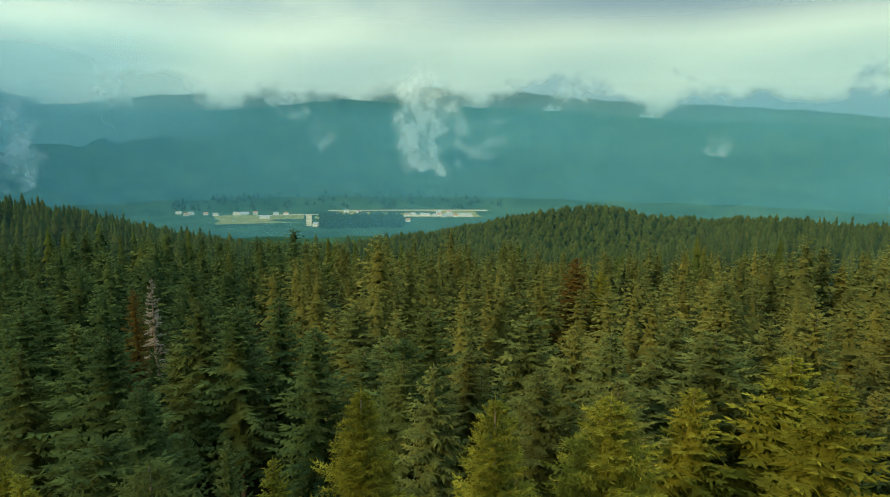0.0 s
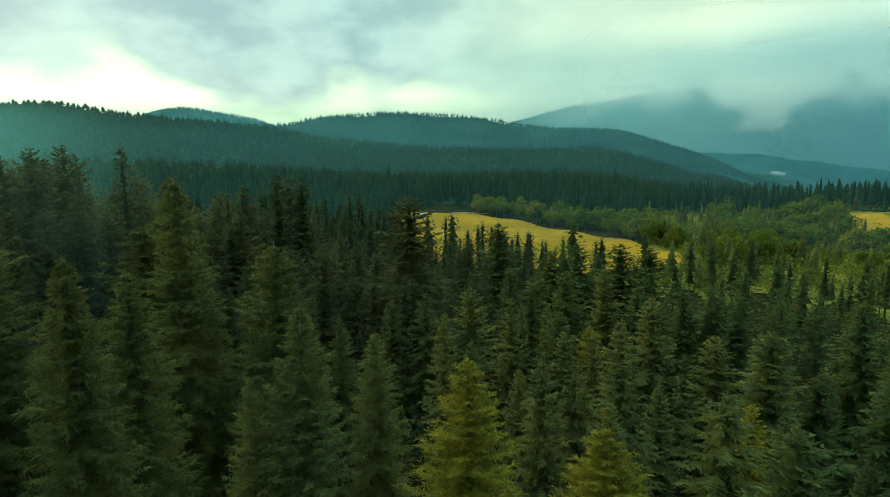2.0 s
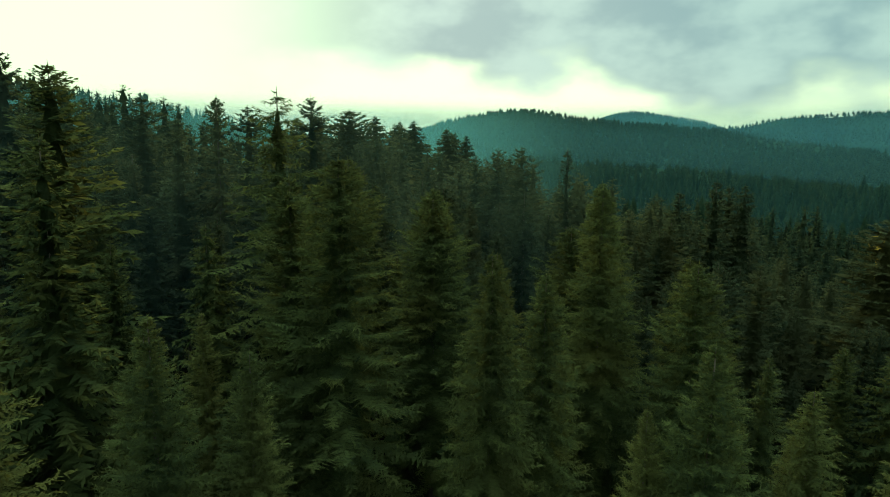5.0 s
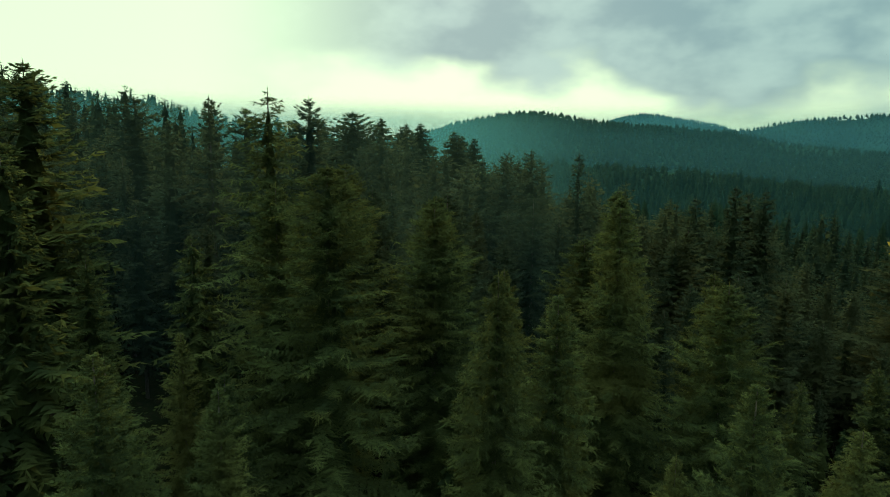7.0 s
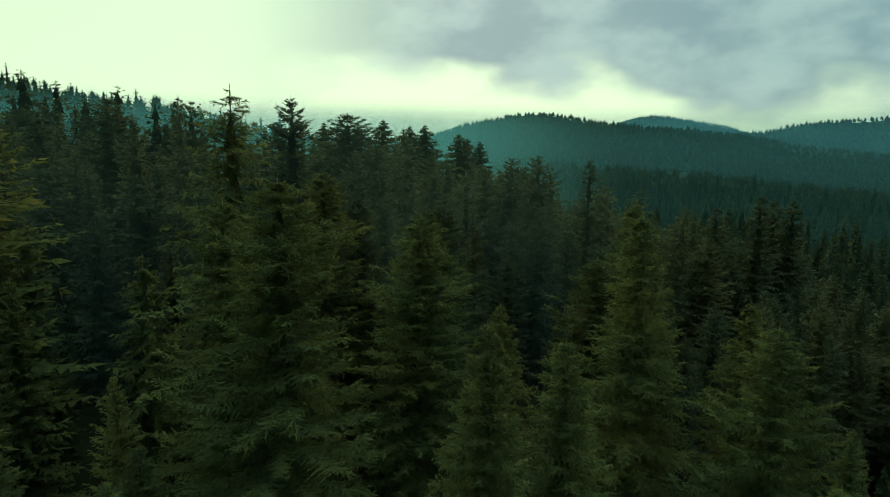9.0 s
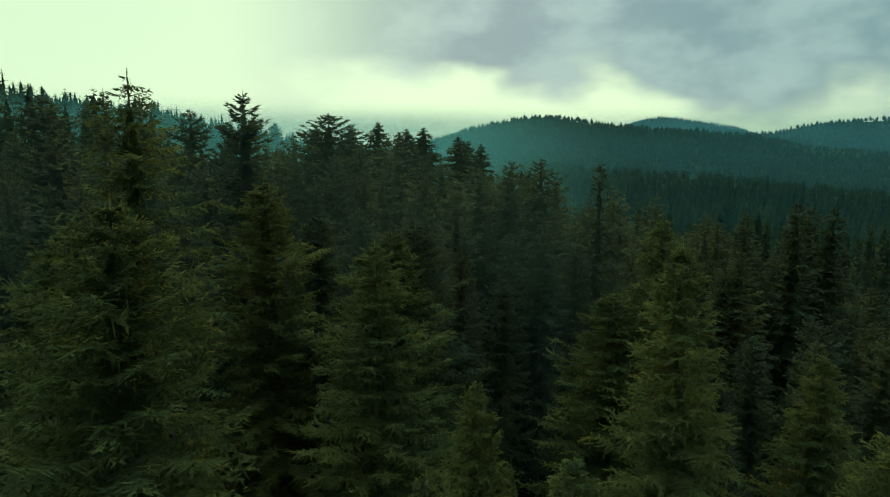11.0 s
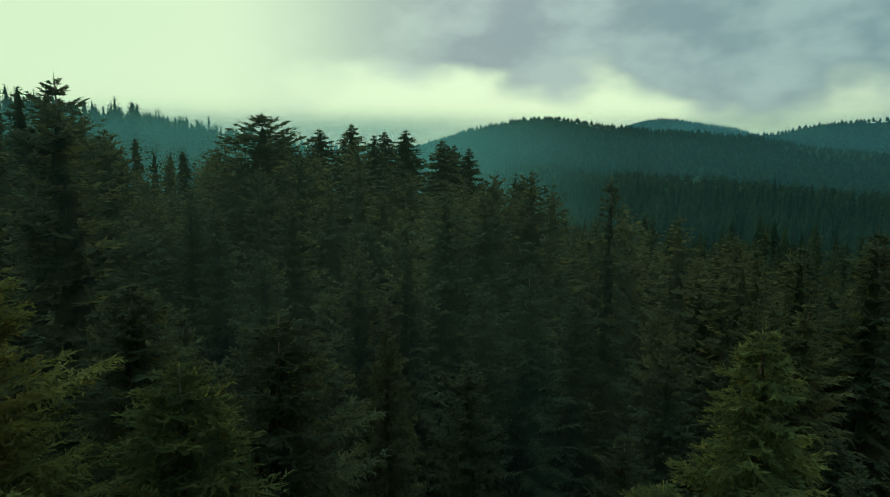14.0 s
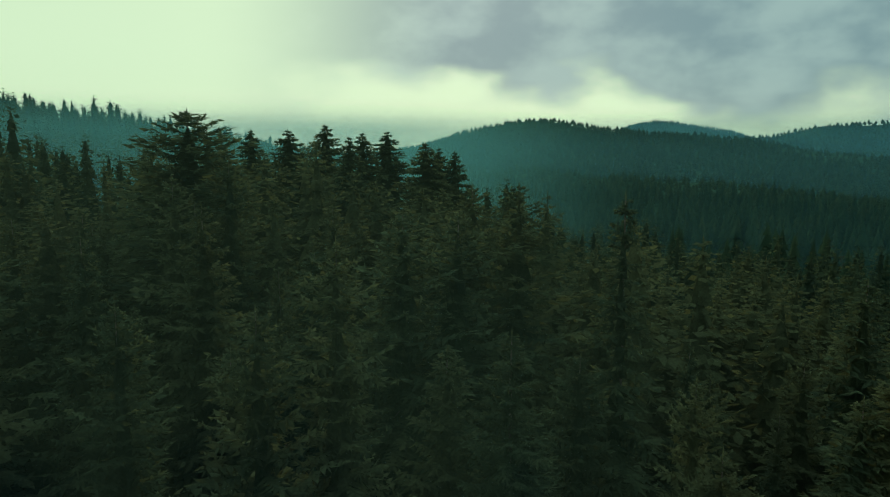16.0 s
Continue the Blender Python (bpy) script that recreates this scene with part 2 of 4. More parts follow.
def land(x, y):
    """Height of the ground."""
    z, r, b = near_land(x, y)
    out = smooth(b, 66, 84) * smooth(b, 260, 215)
    start = 520 + 280 * np.exp(-(((b - 145) / 13) ** 2))
    z = z * (1 - out * smooth(r, start, start + 650)) - 205 * out * smooth(r, start, start + 650)
    z = np.where(out > 0.99, np.where(r > start + 650, -205, z), z)
    wave = 1 + 0.10 * np.sin(b * 0.9 + r * 0.004) + 0.06 * np.sin(b * 2.3 - r * 0.007)

    def ridge(zz, crest, rc, foot, drop, canopy=7):
        top = rc * np.tan(np.radians(curve(b, crest))) - canopy
        s = np.clip((r - foot) / (rc - foot), 0, 1)
        up = zz + (top - zz) * (s ** 1.15) * np.where(s < 0.97, 1 - 0.08 * np.sin(s * 3.14) * wave, 1)
        back = top - (r - rc) * drop
        return np.maximum(zz, np.where(r < rc, up, back))

    inside = (b > -60) & (b < 81)
    z = np.where(inside, ridge(z, HUMP, 1080 - 160 * smooth(b, 30, 55), 380.0, 0.25), z)
    z = np.where((b > 19) & (b < 81), ridge(z, SECOND, 1750.0, 1100.0, 0.25, 2), z)
    z = np.where((b > 13) & (b < 33), ridge(z, KNOB, 2500.0, 1500.0, 0.3, -6), z)
    z = np.where((b > 85) & (b < 216), ridge(z, EAST_NEAR, 3700.0, 2150.0, 0.2), z)
    z = np.where((b > 39) & (b < 221), ridge(z, EAST_FAR, 4500.0, 2700.0, 0.2), z)
    return z + EYE_Z


def crown_normals(V, F, H, up=0.5, own=0.6):
    """Turns the faces of a crown outwards and bends their normals a little that way."""
    r = np.hypot(V[:, 0], V[:, 1])[:, None] + 0.02 * H
    N = np.concatenate([V[:, :2] / r, np.full((len(V), 1), up)], 1)
    N /= np.linalg.norm(N, axis=1)[:, None]
    n = np.cross(V[F[:, 1]] - V[F[:, 0]], V[F[:, 2]] - V[F[:, 0]])
    flip = (n * (N[F[:, 0]] + N[F[:, 1]] + N[F[:, 2]])).sum(1) < 0
    F = F.copy()
    F[flip] = F[flip][:, ::-1]
    n[flip] *= -1
    own_n = np.zeros_like(N)
    for i in range(3):
        np.add.at(own_n, F[:, i], n)
    own_n /= np.linalg.norm(own_n, axis=1)[:, None] + 1e-9
    N = own_n * own + N * (1 - own)
    return F, N / (np.linalg.norm(N, axis=1)[:, None] + 1e-9)


def mesh_of(name, verts, faces, mats, smooth_shade=False, slots=None, normals=None, young=None):
    """A mesh from arrays of places and of triangles or quads."""
    verts, faces = np.asarray(verts, np.float32), np.asarray(faces, np.int32)
    me = bpy.data.meshes.new(name)
    k = faces.shape[1]
    me.vertices.add(len(verts))
    me.vertices.foreach_set("co", verts.ravel())
    me.loops.add(faces.size)
    me.loops.foreach_set("vertex_index", faces.ravel())
    me.polygons.add(len(faces))
    me.polygons.foreach_set("loop_start", np.arange(0, faces.size, k, dtype=np.int32))
    for m in mats:
        me.materials.append(m)
    if slots is not None:
        me.polygons.foreach_set("material_index", np.asarray(slots, np.int32))
    me.polygons.foreach_set("use_smooth", np.full(len(faces), smooth_shade))
    me.update(calc_edges=True)
    me.validate()
    if normals is not None:
        me.polygons.foreach_set("use_smooth", np.full(len(faces), True))
        me.normals_split_custom_set_from_vertices(np.asarray(normals, np.float32))
    # young: how much painted light each place takes
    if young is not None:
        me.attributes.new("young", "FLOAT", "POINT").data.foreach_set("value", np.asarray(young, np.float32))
    return me


def sheet(u, v):
    """Quads over a grid of u by v places."""
    i = np.arange((u - 1) * v).reshape(u - 1, v)
    j = np.roll(i, -1, 1)
    return np.stack([i, j, j + v, i + v], -1).reshape(-1, 4)


def build_ground():
    rings = np.concatenate([[0.01, 0.5], np.geomspace(6, 500, 80), np.arange(512, 1300, 16), np.arange(1300, 1800, 25), [1830], np.arange(1900, 2600, 60), np.geomspace(2650, 4950, 34)])
    segs = 520
    a = np.linspace(0, 2 * np.pi, segs, endpoint=False)
    R, A = np.meshgrid(rings, a, indexing="ij")
    X, Y = R * np.sin(A) + 0.4 * smooth(R, 5, 0), R * np.cos(A)
    Z = land(X, Y)
    Z = Z + np.where(R > 520, 5.0 * np.sin(X * 0.021 + 2) * np.sin(Y * 0.023), 0.0) * smooth(R, 520, 1500)
    # the valley floor with its fields is level
    level = smooth(np.degrees(A), 99, 104) * smooth(np.degrees(A), 144, 139) * smooth(R, 1480, 1580) * smooth(R, 2330, 2230)
    Z = Z * (1 - level) + land(X, Y) * level
    # ravines and spurs on the mountains across the valley
    B = np.degrees(A)
    spur = np.sin(B * 1.25 + 1.3 * np.sin(B * 0.31)) + 0.6 * np.sin(B * 2.7 + R * 0.0012)
    Z = Z + 13.0 * spur * smooth(R, 2300, 2900) * smooth(R, 3450, 2950) * smooth(B, 84, 96) * smooth(B, 215, 195)
    faces = sheet(len(rings), segs)[:, ::-1]
    rr = R.reshape(-1)[faces[:, 0]]
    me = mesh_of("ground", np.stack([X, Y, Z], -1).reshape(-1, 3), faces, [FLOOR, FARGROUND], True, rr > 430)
    ob = new("ground", me)
    tagged(ob, "dark mossy forest floor rolling into wooded mountain slopes", "ground", kind="structure")


build_ground()


def in_meadow(x, y, grow=0.0):
    r, b = np.hypot(x + 7, y + 29), np.degrees(np.arctan2(x + 7, y + 29))
    far = np.interp(b, [30, 35, 40, 45, 55, 60, 64, 66], [330, 372, 392, 385, 298, 258, 232, 200]) + 5 * np.sin(b * 1.3)
    near = np.interp(b, [30, 40, 50, 58, 66], [225, 205, 196, 200, 205]) + 5 * np.sin(b * 1.9)
    one = (b > 35.6 - grow * 0.15 + np.interp(r, [235, 340], [4.5, 0.0]) + 1.6 * np.sin(r * 0.045) + 0.8 * np.sin(r * 0.13)) & (b < 64 + grow * 0.15) & (r < far + grow) & (r > near - grow)
    mid = np.interp(r, [235, 380], [82.5, 77.0])
    two = (r > 235) & (r < 385) & (np.abs(b - mid) < (1.6 + grow * 0.12))
    return one | two


def in_scrub(x, y):
    r, b = np.hypot(x + 7, y + 29), np.degrees(np.arctan2(x + 7, y + 29))
    return (b > 61) & (b < 86) & (r > 165 + 10 * np.sin(b)) & (r < 405 + 12 * np.sin(b * 0.7))


def in_hedge(x, y):
    """The belt of broadleaf trees on the meadow's far side."""
    r, b = np.hypot(x + 7, y + 29), np.degrees(np.arctan2(x + 7, y + 29))
    far = np.interp(b, [40, 45, 55, 60, 66], [396, 388, 301, 262, 222])
    return (b > 41) & (b < 66) & (r > far - 5) & (r < far + 42)


# ---- conifers ----
def leader(H, size):
    """Upright shoots at the tip of a tree."""
    m = 7
    a = np.linspace(0, 12.6, m, endpoint=False)
    lo = H - np.linspace(1.0, 0.3, m) * size
    out = np.linspace(0.32, 0.0, m) * size
    top = np.stack([np.cos(a) * out, np.sin(a) * out, lo + 0.42 * size], -1)
    c0 = np.stack([0 * a, 0 * a, lo], -1)
    sd = np.stack([-np.sin(a), np.cos(a), 0 * a], -1) * 0.035 * size
    return np.stack([c0 - sd, c0 + sd, top], 1).reshape(-1, 3), np.arange(m * 3).reshape(m, 3)


def fans(g, az, L, z0, lean, up, teeth):
    """The flat fan of side twigs on each bough: pointed lobes on both sides of its rib."""
    n = len(az)
    s = np.linspace(0.10, 1.0, teeth + 1)[None, :]
    Lc = L[:, None]

    def rib(s):
        return z0[:, None] + Lc * (s * lean[:, None] + up[:, None] * s ** 2 - 0.12 * s) - 0.02

    hx, hy = np.cos(az)[:, None], np.sin(az)[:, None]
    T = [np.stack([hx * Lc * s, hy * Lc * s, rib(s)], -1)]
    for side in (-1.0, 1.0):
        q = s[:, :-1] + (0.06 + 0.8 / teeth) * g.uniform(0.6, 1.3, (n, teeth)) * (1.05 - s[:, :-1])
        wide = Lc * 0.27 * np.sqrt(np.clip(1.04 - s[:, :-1], 0, 1)) * np.clip(0.4 + s[:, :-1] * 2.5, 0, 1) * g.uniform(0.5, 1.25, (n, teeth)) + 0.05
        T.append(np.stack([hx * Lc * q - hy * wide * side, hy * Lc * q + hx * wide * side, rib(q) - 0.25 * wide + g.normal(0, 0.08, (n, teeth)) * (0.3 + wide)], -1))
    V = np.concatenate(T, 1)
    a = np.arange(teeth)
    one = np.concatenate([np.stack([a, teeth + 1 + a, a + 1], -1), np.stack([a, a + 1, 2 * teeth + 1 + a], -1)])
    F = (one[None] + (np.arange(n) * V.shape[1])[:, None, None]).reshape(-1, 3)
    # lobe ends painted lighter than the rib, as if lit
    S = np.tile(np.concatenate([np.linspace(0, 0.3, teeth + 1), np.linspace(0.1, 0.6, teeth), np.linspace(0.1, 0.6, teeth)]), n)
    return V.reshape(-1, 3), F, S


def crown_shape(seed, H, base, R, whorls, per, twigs, flat=0.0, droop=0.0, gap=0.0, size=1.0, shoots=2, ragged=0.24, rise=46, core=0.58):
    """Tiers of boughs hung with twigs round a dark inner mass. Returns places, triangles, painted tip light."""
    g = np.random.default_rng(seed)
    n = whorls * per
    u = np.repeat(1 - (1 - (np.arange(whorls) + 0.5) / whorls) ** 1.2, per) + g.normal(0, 0.20 / whorls, n)
    az = np.tile(np.arange(per) * 6.2832 / per, whorls) + np.repeat(np.arange(whorls) * 2.4, per) + g.normal(0, 0.30, n)
    # the crown bulges and hollows round the trunk and up along it
    wave = 1 + 0.10 * np.sin(az * 2 + g.random() * 6 + u * 4) + 0.07 * np.sin(az * 3 - u * 11 + g.random() * 6)
    tier = np.repeat(g.uniform(1 - ragged, 1 + ragged * 0.7, whorls), per)
    keep = (g.random(n) > gap * 0.8) & (u < 0.995)
    u, az, wave, tier = np.clip(u[keep], 0, 1), az[keep], wave[keep], tier[keep]
    n = len(u)
    z0 = H * (base + (0.99 - base) * u)
    steep = 1.0 + 3.2 * flat

    def profile(u):
        low = np.clip((u + 0.30) / 0.45, 0, 1)
        return (1 - np.exp(-(1 - u) * steep)) / (1 - math.exp(-steep)) * low

    L = (R * profile(u) * wave * tier * g.uniform(0.78, 1.10, n)) + 0.15 * size + (0.15 + 0.4 * flat) * np.clip((0.99 - u) * H * 0.8, 0, 1)
    lean = np.tan(np.radians(-14 - 16 * droop + (rise - 18 * flat) * u ** 1.5 + g.normal(0, 5.0, n)))
    up = 0.20 + g.normal(0, 0.06, n)
    s = np.sqrt(np.linspace(0.07, 1.0, twigs))[None, :] + g.normal(0, 0.03, (n, twigs))
    side = np.where(np.arange(twigs) % 2 == 0, 1.0, -1.0)[None, :] * np.where(g.random((n, 1)) > 0.5, 1, -1)
    Lc = L[:, None]
    b = np.stack([np.cos(az)[:, None] * Lc * s, np.sin(az)[:, None] * Lc * s, z0[:, None] + Lc * (s * lean[:, None] + up[:, None] * s ** 2 - 0.12 * s)], -1)
    ang = az[:, None] + side * np.radians(74 - 52 * np.clip(s, 0, 1) ** 2) + g.normal(0, 0.20, s.shape)
    ln = np.minimum(Lc * (0.40 * (1.05 - s) + 0.16) + 0.16, 0.24 + 0.72 * size) * g.uniform(0.7, 1.25, s.shape)
    hang = -0.10 - 0.75 * droop * g.random(s.shape) + 0.45 * lean[:, None] + 0.30 * (s - 0.5) + g.normal(0, 0.16, s.shape)
    run = np.stack([np.cos(ang), np.sin(ang), hang], -1)
    run /= np.linalg.norm(run, axis=-1)[..., None]
    flatway = np.stack([-np.sin(ang), np.cos(ang), 0 * ang], -1)
    across = np.cross(run, flatway)
    roll = g.normal(0, 0.55, s.shape)[..., None]
    wide = flatway * np.cos(roll) + across * np.sin(roll)
    wd = ((0.075 * ln + 0.03) * g.uniform(0.75, 1.3, s.shape) * max(0.8, 2.2 * size - 1.2))[..., None]
    lnc = ln[..., None]
    tip = b + run * lnc
    mid = b + run * lnc * 0.42
    V = [b, mid + wide * wd - [0, 0, 0.03], tip, mid - wide * wd - [0, 0, 0.03]]
    F = [(0, 1, 2), (0, 2, 3)]
    for i in range(shoots):  # side shoots that make the twig's edge ragged
        k, sg = 0.12 + 0.62 * i / max(1, shoots - 1), (1.0 if i % 2 else -1.0)
        p = b + run * lnc * k
        d = run * 0.75 + wide * sg * 0.8 + np.stack([0 * s, 0 * s, g.normal(-0.08, 0.28, s.shape)], -1)
        V += [p - run * wd * 0.9, p + run * wd * 0.9, p + d * lnc * (0.56 - 0.30 * k)]
        F.append((4 + 3 * i, 5 + 3 * i, 6 + 3 * i))
    m = len(V)
    V = np.stack(V, -2).reshape(-1, 3)
    F = (np.array(F)[None] + (np.arange(n * twigs) * m)[:, None, None]).reshape(-1, 3)
    # painted light: outer twigs take more of the bright colour
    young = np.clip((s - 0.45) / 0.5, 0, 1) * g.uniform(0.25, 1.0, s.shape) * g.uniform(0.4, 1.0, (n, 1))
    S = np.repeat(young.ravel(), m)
    # inner boughs close to the trunk: ragged drooping tiers
    tiers, pts = max(5, whorls // 2), (10 if twigs < 7 else 22)
    uu = np.arange(tiers)[:, None] / tiers * np.ones((1, pts))
    aa = np.arange(pts)[None] * 6.2832 / pts + np.arange(tiers)[:, None] * 0.7
    rr = R * profile(uu) * np.where(np.arange(pts) % 2 == 0, 0.80, 0.46) * (0.78 if twigs < 7 else core) * g.uniform(0.6, 1.2, uu.shape) * g.uniform(0.6, 1.1, (tiers, 1)) * (1 - 0.75 * gap)
    zz = H * (base + (0.97 - base) * uu)
    ring = np.stack([rr * np.cos(aa), rr * np.sin(aa), zz - rr * 0.30], -1)
    peak = np.stack([0 * zz[:, :1], 0 * zz[:, :1], np.minimum(zz[:, :1] + H * 1.5 * (0.97 - base) / tiers, H * 0.955)], -1)
    C = np.concatenate([peak, ring], 1)
    j = np.arange(pts)
    one = np.stack([0 * j, 1 + j, 1 + (j + 1) % pts], -1)
    CF = (one[None] + (np.arange(tiers) * (pts + 1))[:, None, None]).reshape(-1, 3)
    T, G = leader(H, min(size, 1.2))
    if twigs > 6:
        FV, FF, FS = fans(g, az, L, z0, lean, up, 7 if twigs < 9 else 11 if twigs < 14 else 16)
        V, F, S = np.concatenate([V, FV]), np.concatenate([F, FF + len(V)]), np.concatenate([S, FS])
    # inner tiers get none of the painted light, the leader much
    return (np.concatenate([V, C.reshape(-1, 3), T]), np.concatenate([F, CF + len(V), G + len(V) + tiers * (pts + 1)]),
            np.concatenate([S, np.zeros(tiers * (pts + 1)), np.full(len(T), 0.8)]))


def trunk_shape(seed, H, snags=10, sides=7, rings=12):
    """A tapered, slightly bowed trunk with dead lower snags."""
    g = np.random.default_rng(seed + 99)
    zs = np.linspace(-1.0, H * 0.985, rings)
    rad = (0.0105 * H) * (1 - np.clip(zs / H, 0, 1)) ** 0.85 + 0.02
    rad[0] *= 1.35
    bow = 0.10 * np.sin(zs / H * 3.1) * g.normal(0, 1)
    a = np.linspace(0, 6.2832, sides, endpoint=False)
    V = np.stack([bow[:, None] + rad[:, None] * np.cos(a), rad[:, None] * np.sin(a), np.repeat(zs[:, None], sides, 1)], -1).reshape(-1, 3)
    Q = sheet(len(zs), sides)
    F = np.concatenate([Q[:, [0, 1, 2]], Q[:, [0, 2, 3]]])
    for _ in range(snags):
        z, t, l = H * g.uniform(0.18, 0.62), g.random() * 6.28, g.uniform(0.5, 1.7)
        d = np.array([np.cos(t), np.sin(t), g.uniform(-0.25, 0.25)])
        o = np.array([-d[1], d[0], 0]) * 0.035
        p0, p1 = np.array([0, 0, z]), np.array([0, 0, z]) + d * l
        k = len(V)
        V = np.concatenate([V, [p0 - o, p0 + o, p0 + [0, 0, 0.06], p1]])
        F = np.concatenate([F, np.array([[0, 1, 3], [1, 2, 3], [2, 0, 3]]) + k])
    return V, F


def star_tree(seed, tiers, spikes, R=0.18):
    """A far conifer of unit height: jagged drooping tiers."""
    g = np.random.default_rng(seed)
    V, F = [], []
    for i in range(tiers):
        u = i / tiers
        z = 0.16 + 0.84 * u
        rad = R * (1 - u) ** 0.85 + 0.010
        a = np.linspace(0, 6.2832, spikes * 2, endpoint=False) + g.random() * 6
        rr = rad * np.where(np.arange(spikes * 2) % 2 == 0, 1.0, 0.45) * g.uniform(0.8, 1.2, spikes * 2)
        zz = z - rr * 0.35 + g.normal(0, 0.008, spikes * 2)
        k = len(V)
        V.append((0, 0, min(1.0, z + 1.5 * 0.84 / tiers)))
        V += list(zip(rr * np.cos(a), rr * np.sin(a), zz))
        n = spikes * 2
        F += [(k, k + 1 + j, k + 1 + (j + 1) % n) for j in range(n)]
    V = np.array(V, float)
    # last value: painted light, growing towards the treetop
    return V, np.array(F), np.clip((V[:, 2] - 0.4) * 0.5, 0, 0.3)


def joined(templates, pts, pick, hs, ws, turn):
    """Many trees in one set of arrays: places, triangles, normals."""
    Vs, Fs, Ns, Ss, k = [], [], [], [], 0
    for i, (V, F, S) in enumerate(templates):
        F, N = crown_normals(V, F, 1.0, 0.5, 0.6 if len(F) > 200 else 0.1)
        sel = pick == i
        if not sel.any():
            continue
        c, s = np.cos(turn[sel])[:, None], np.sin(turn[sel])[:, None]
        x = (V[None, :, 0] * c - V[None, :, 1] * s) * ws[sel][:, None] + pts[sel, 0:1]
        y = (V[None, :, 0] * s + V[None, :, 1] * c) * ws[sel][:, None] + pts[sel, 1:2]
        z = V[None, :, 2] * hs[sel][:, None] + pts[sel, 2:3]
        m = sel.sum()
        nx, ny = N[None, :, 0] * c - N[None, :, 1] * s, N[None, :, 0] * s + N[None, :, 1] * c
        Ns.append(np.stack([nx, ny, np.broadcast_to(N[None, :, 2], nx.shape)], -1).reshape(-1, 3))
        Vs.append(np.stack([x, y, z], -1).reshape(-1, 3))
        Fs.append((F[None] + (np.arange(m) * len(V))[:, None, None]).reshape(-1, 3) + k)
        Ss.append(np.tile(S, m))
        k += m * len(V)
    return np.concatenate(Vs), np.concatenate(Fs), np.concatenate(Ns), np.concatenate(Ss)


def conifer(name, seed, H, needles, label, **kw):
    """One conifer: an empty at its foot with a trunk and a crown."""
    root = tagged(new(name), label, "tree", "conifers of the near forest")
    V, F, S = crown_shape(seed, H, **kw)
    F, N = crown_normals(V, F, H)
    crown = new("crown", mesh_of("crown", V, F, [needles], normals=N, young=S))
    V, F = trunk_shape(seed, H)
    trunk = new("trunk", mesh_of("trunk", V, F, [BARK]))
    crown.parent = trunk.parent = root
    return root


# name -> (height of the pattern, builder values); the patterns are the first trees themselves
KINDS = {
    "spruce": dict(name="spruce_tree", needles=NEEDLES, label="tall green spruce with drooping layered boughs in dense forest", base=0.12, R=4.7, droop=0.7, flat=0.15),
    "spruce_b": dict(name="spruce_tree", needles=NEEDLES, label="tall narrow green spruce with short layered boughs", base=0.12, R=4.2, droop=0.45, flat=0.1),
    "cone": dict(name="spruce_tree", needles=NEEDLES, label="dark pointed spruce standing up from the wooded crest", base=0.12, R=7.5, droop=0.3, flat=0.25, ragged=0.14, rise=14, core=0.72),
    "fir": dict(name="fir_tree", needles=FIR, label="dark green silver fir with flat level boughs", base=0.16, R=3.9, droop=0.1, flat=0.6, ragged=0.42),
    "fir_b": dict(name="fir_tree", needles=FIR, label="broad dark green fir with a rounded top", base=0.16, R=4.3, droop=0.15, flat=0.7, ragged=0.4),
    "nest": dict(name="fir_tree", needles=FIR, label="old fir with a flattened nest-shaped top above the forest", base=0.30, R=4.2, flat=0.8, gap=0.25),
    "sparse": dict(name="spruce_tree", needles=NEEDLES, label="old ragged spruce with gaps between hanging boughs", base=0.16, R=4.0, droop=1.0, gap=0.30, flat=0.5, ragged=0.5),
    "spire": dict(name="spruce_tree", needles=NEEDLES, label="thin spruce with a bare narrow spire", base=0.15, R=2.9, droop=0.8, gap=0.2, ragged=0.4),
    "young": dict(name="young_spruce_tree", needles=NEEDLES, label="young pointed green spruce with boughs to the ground", base=0.05, R=5.2, flat=0.0, droop=0.1),
    "gold": dict(name="young_spruce_tree", needles=GOLD, label="young spruce with sunlight in its yellow-green needle colour", base=0.06, R=5.2, flat=0.2, droop=0.2),
    "rust": dict(name="spruce_tree", needles=RUST, label="dying spruce with rust-brown needles", base=0.2, R=3.3, droop=0.4, gap=0.1),
    "dead": dict(name="dead_spruce_tree", needles=DEADWOOD, label="bleached grey dead spruce without needles", base=0.3, R=2.2, droop=0.2, gap=0.6),
}
PATTERN_H = 26.0
patterns = {}


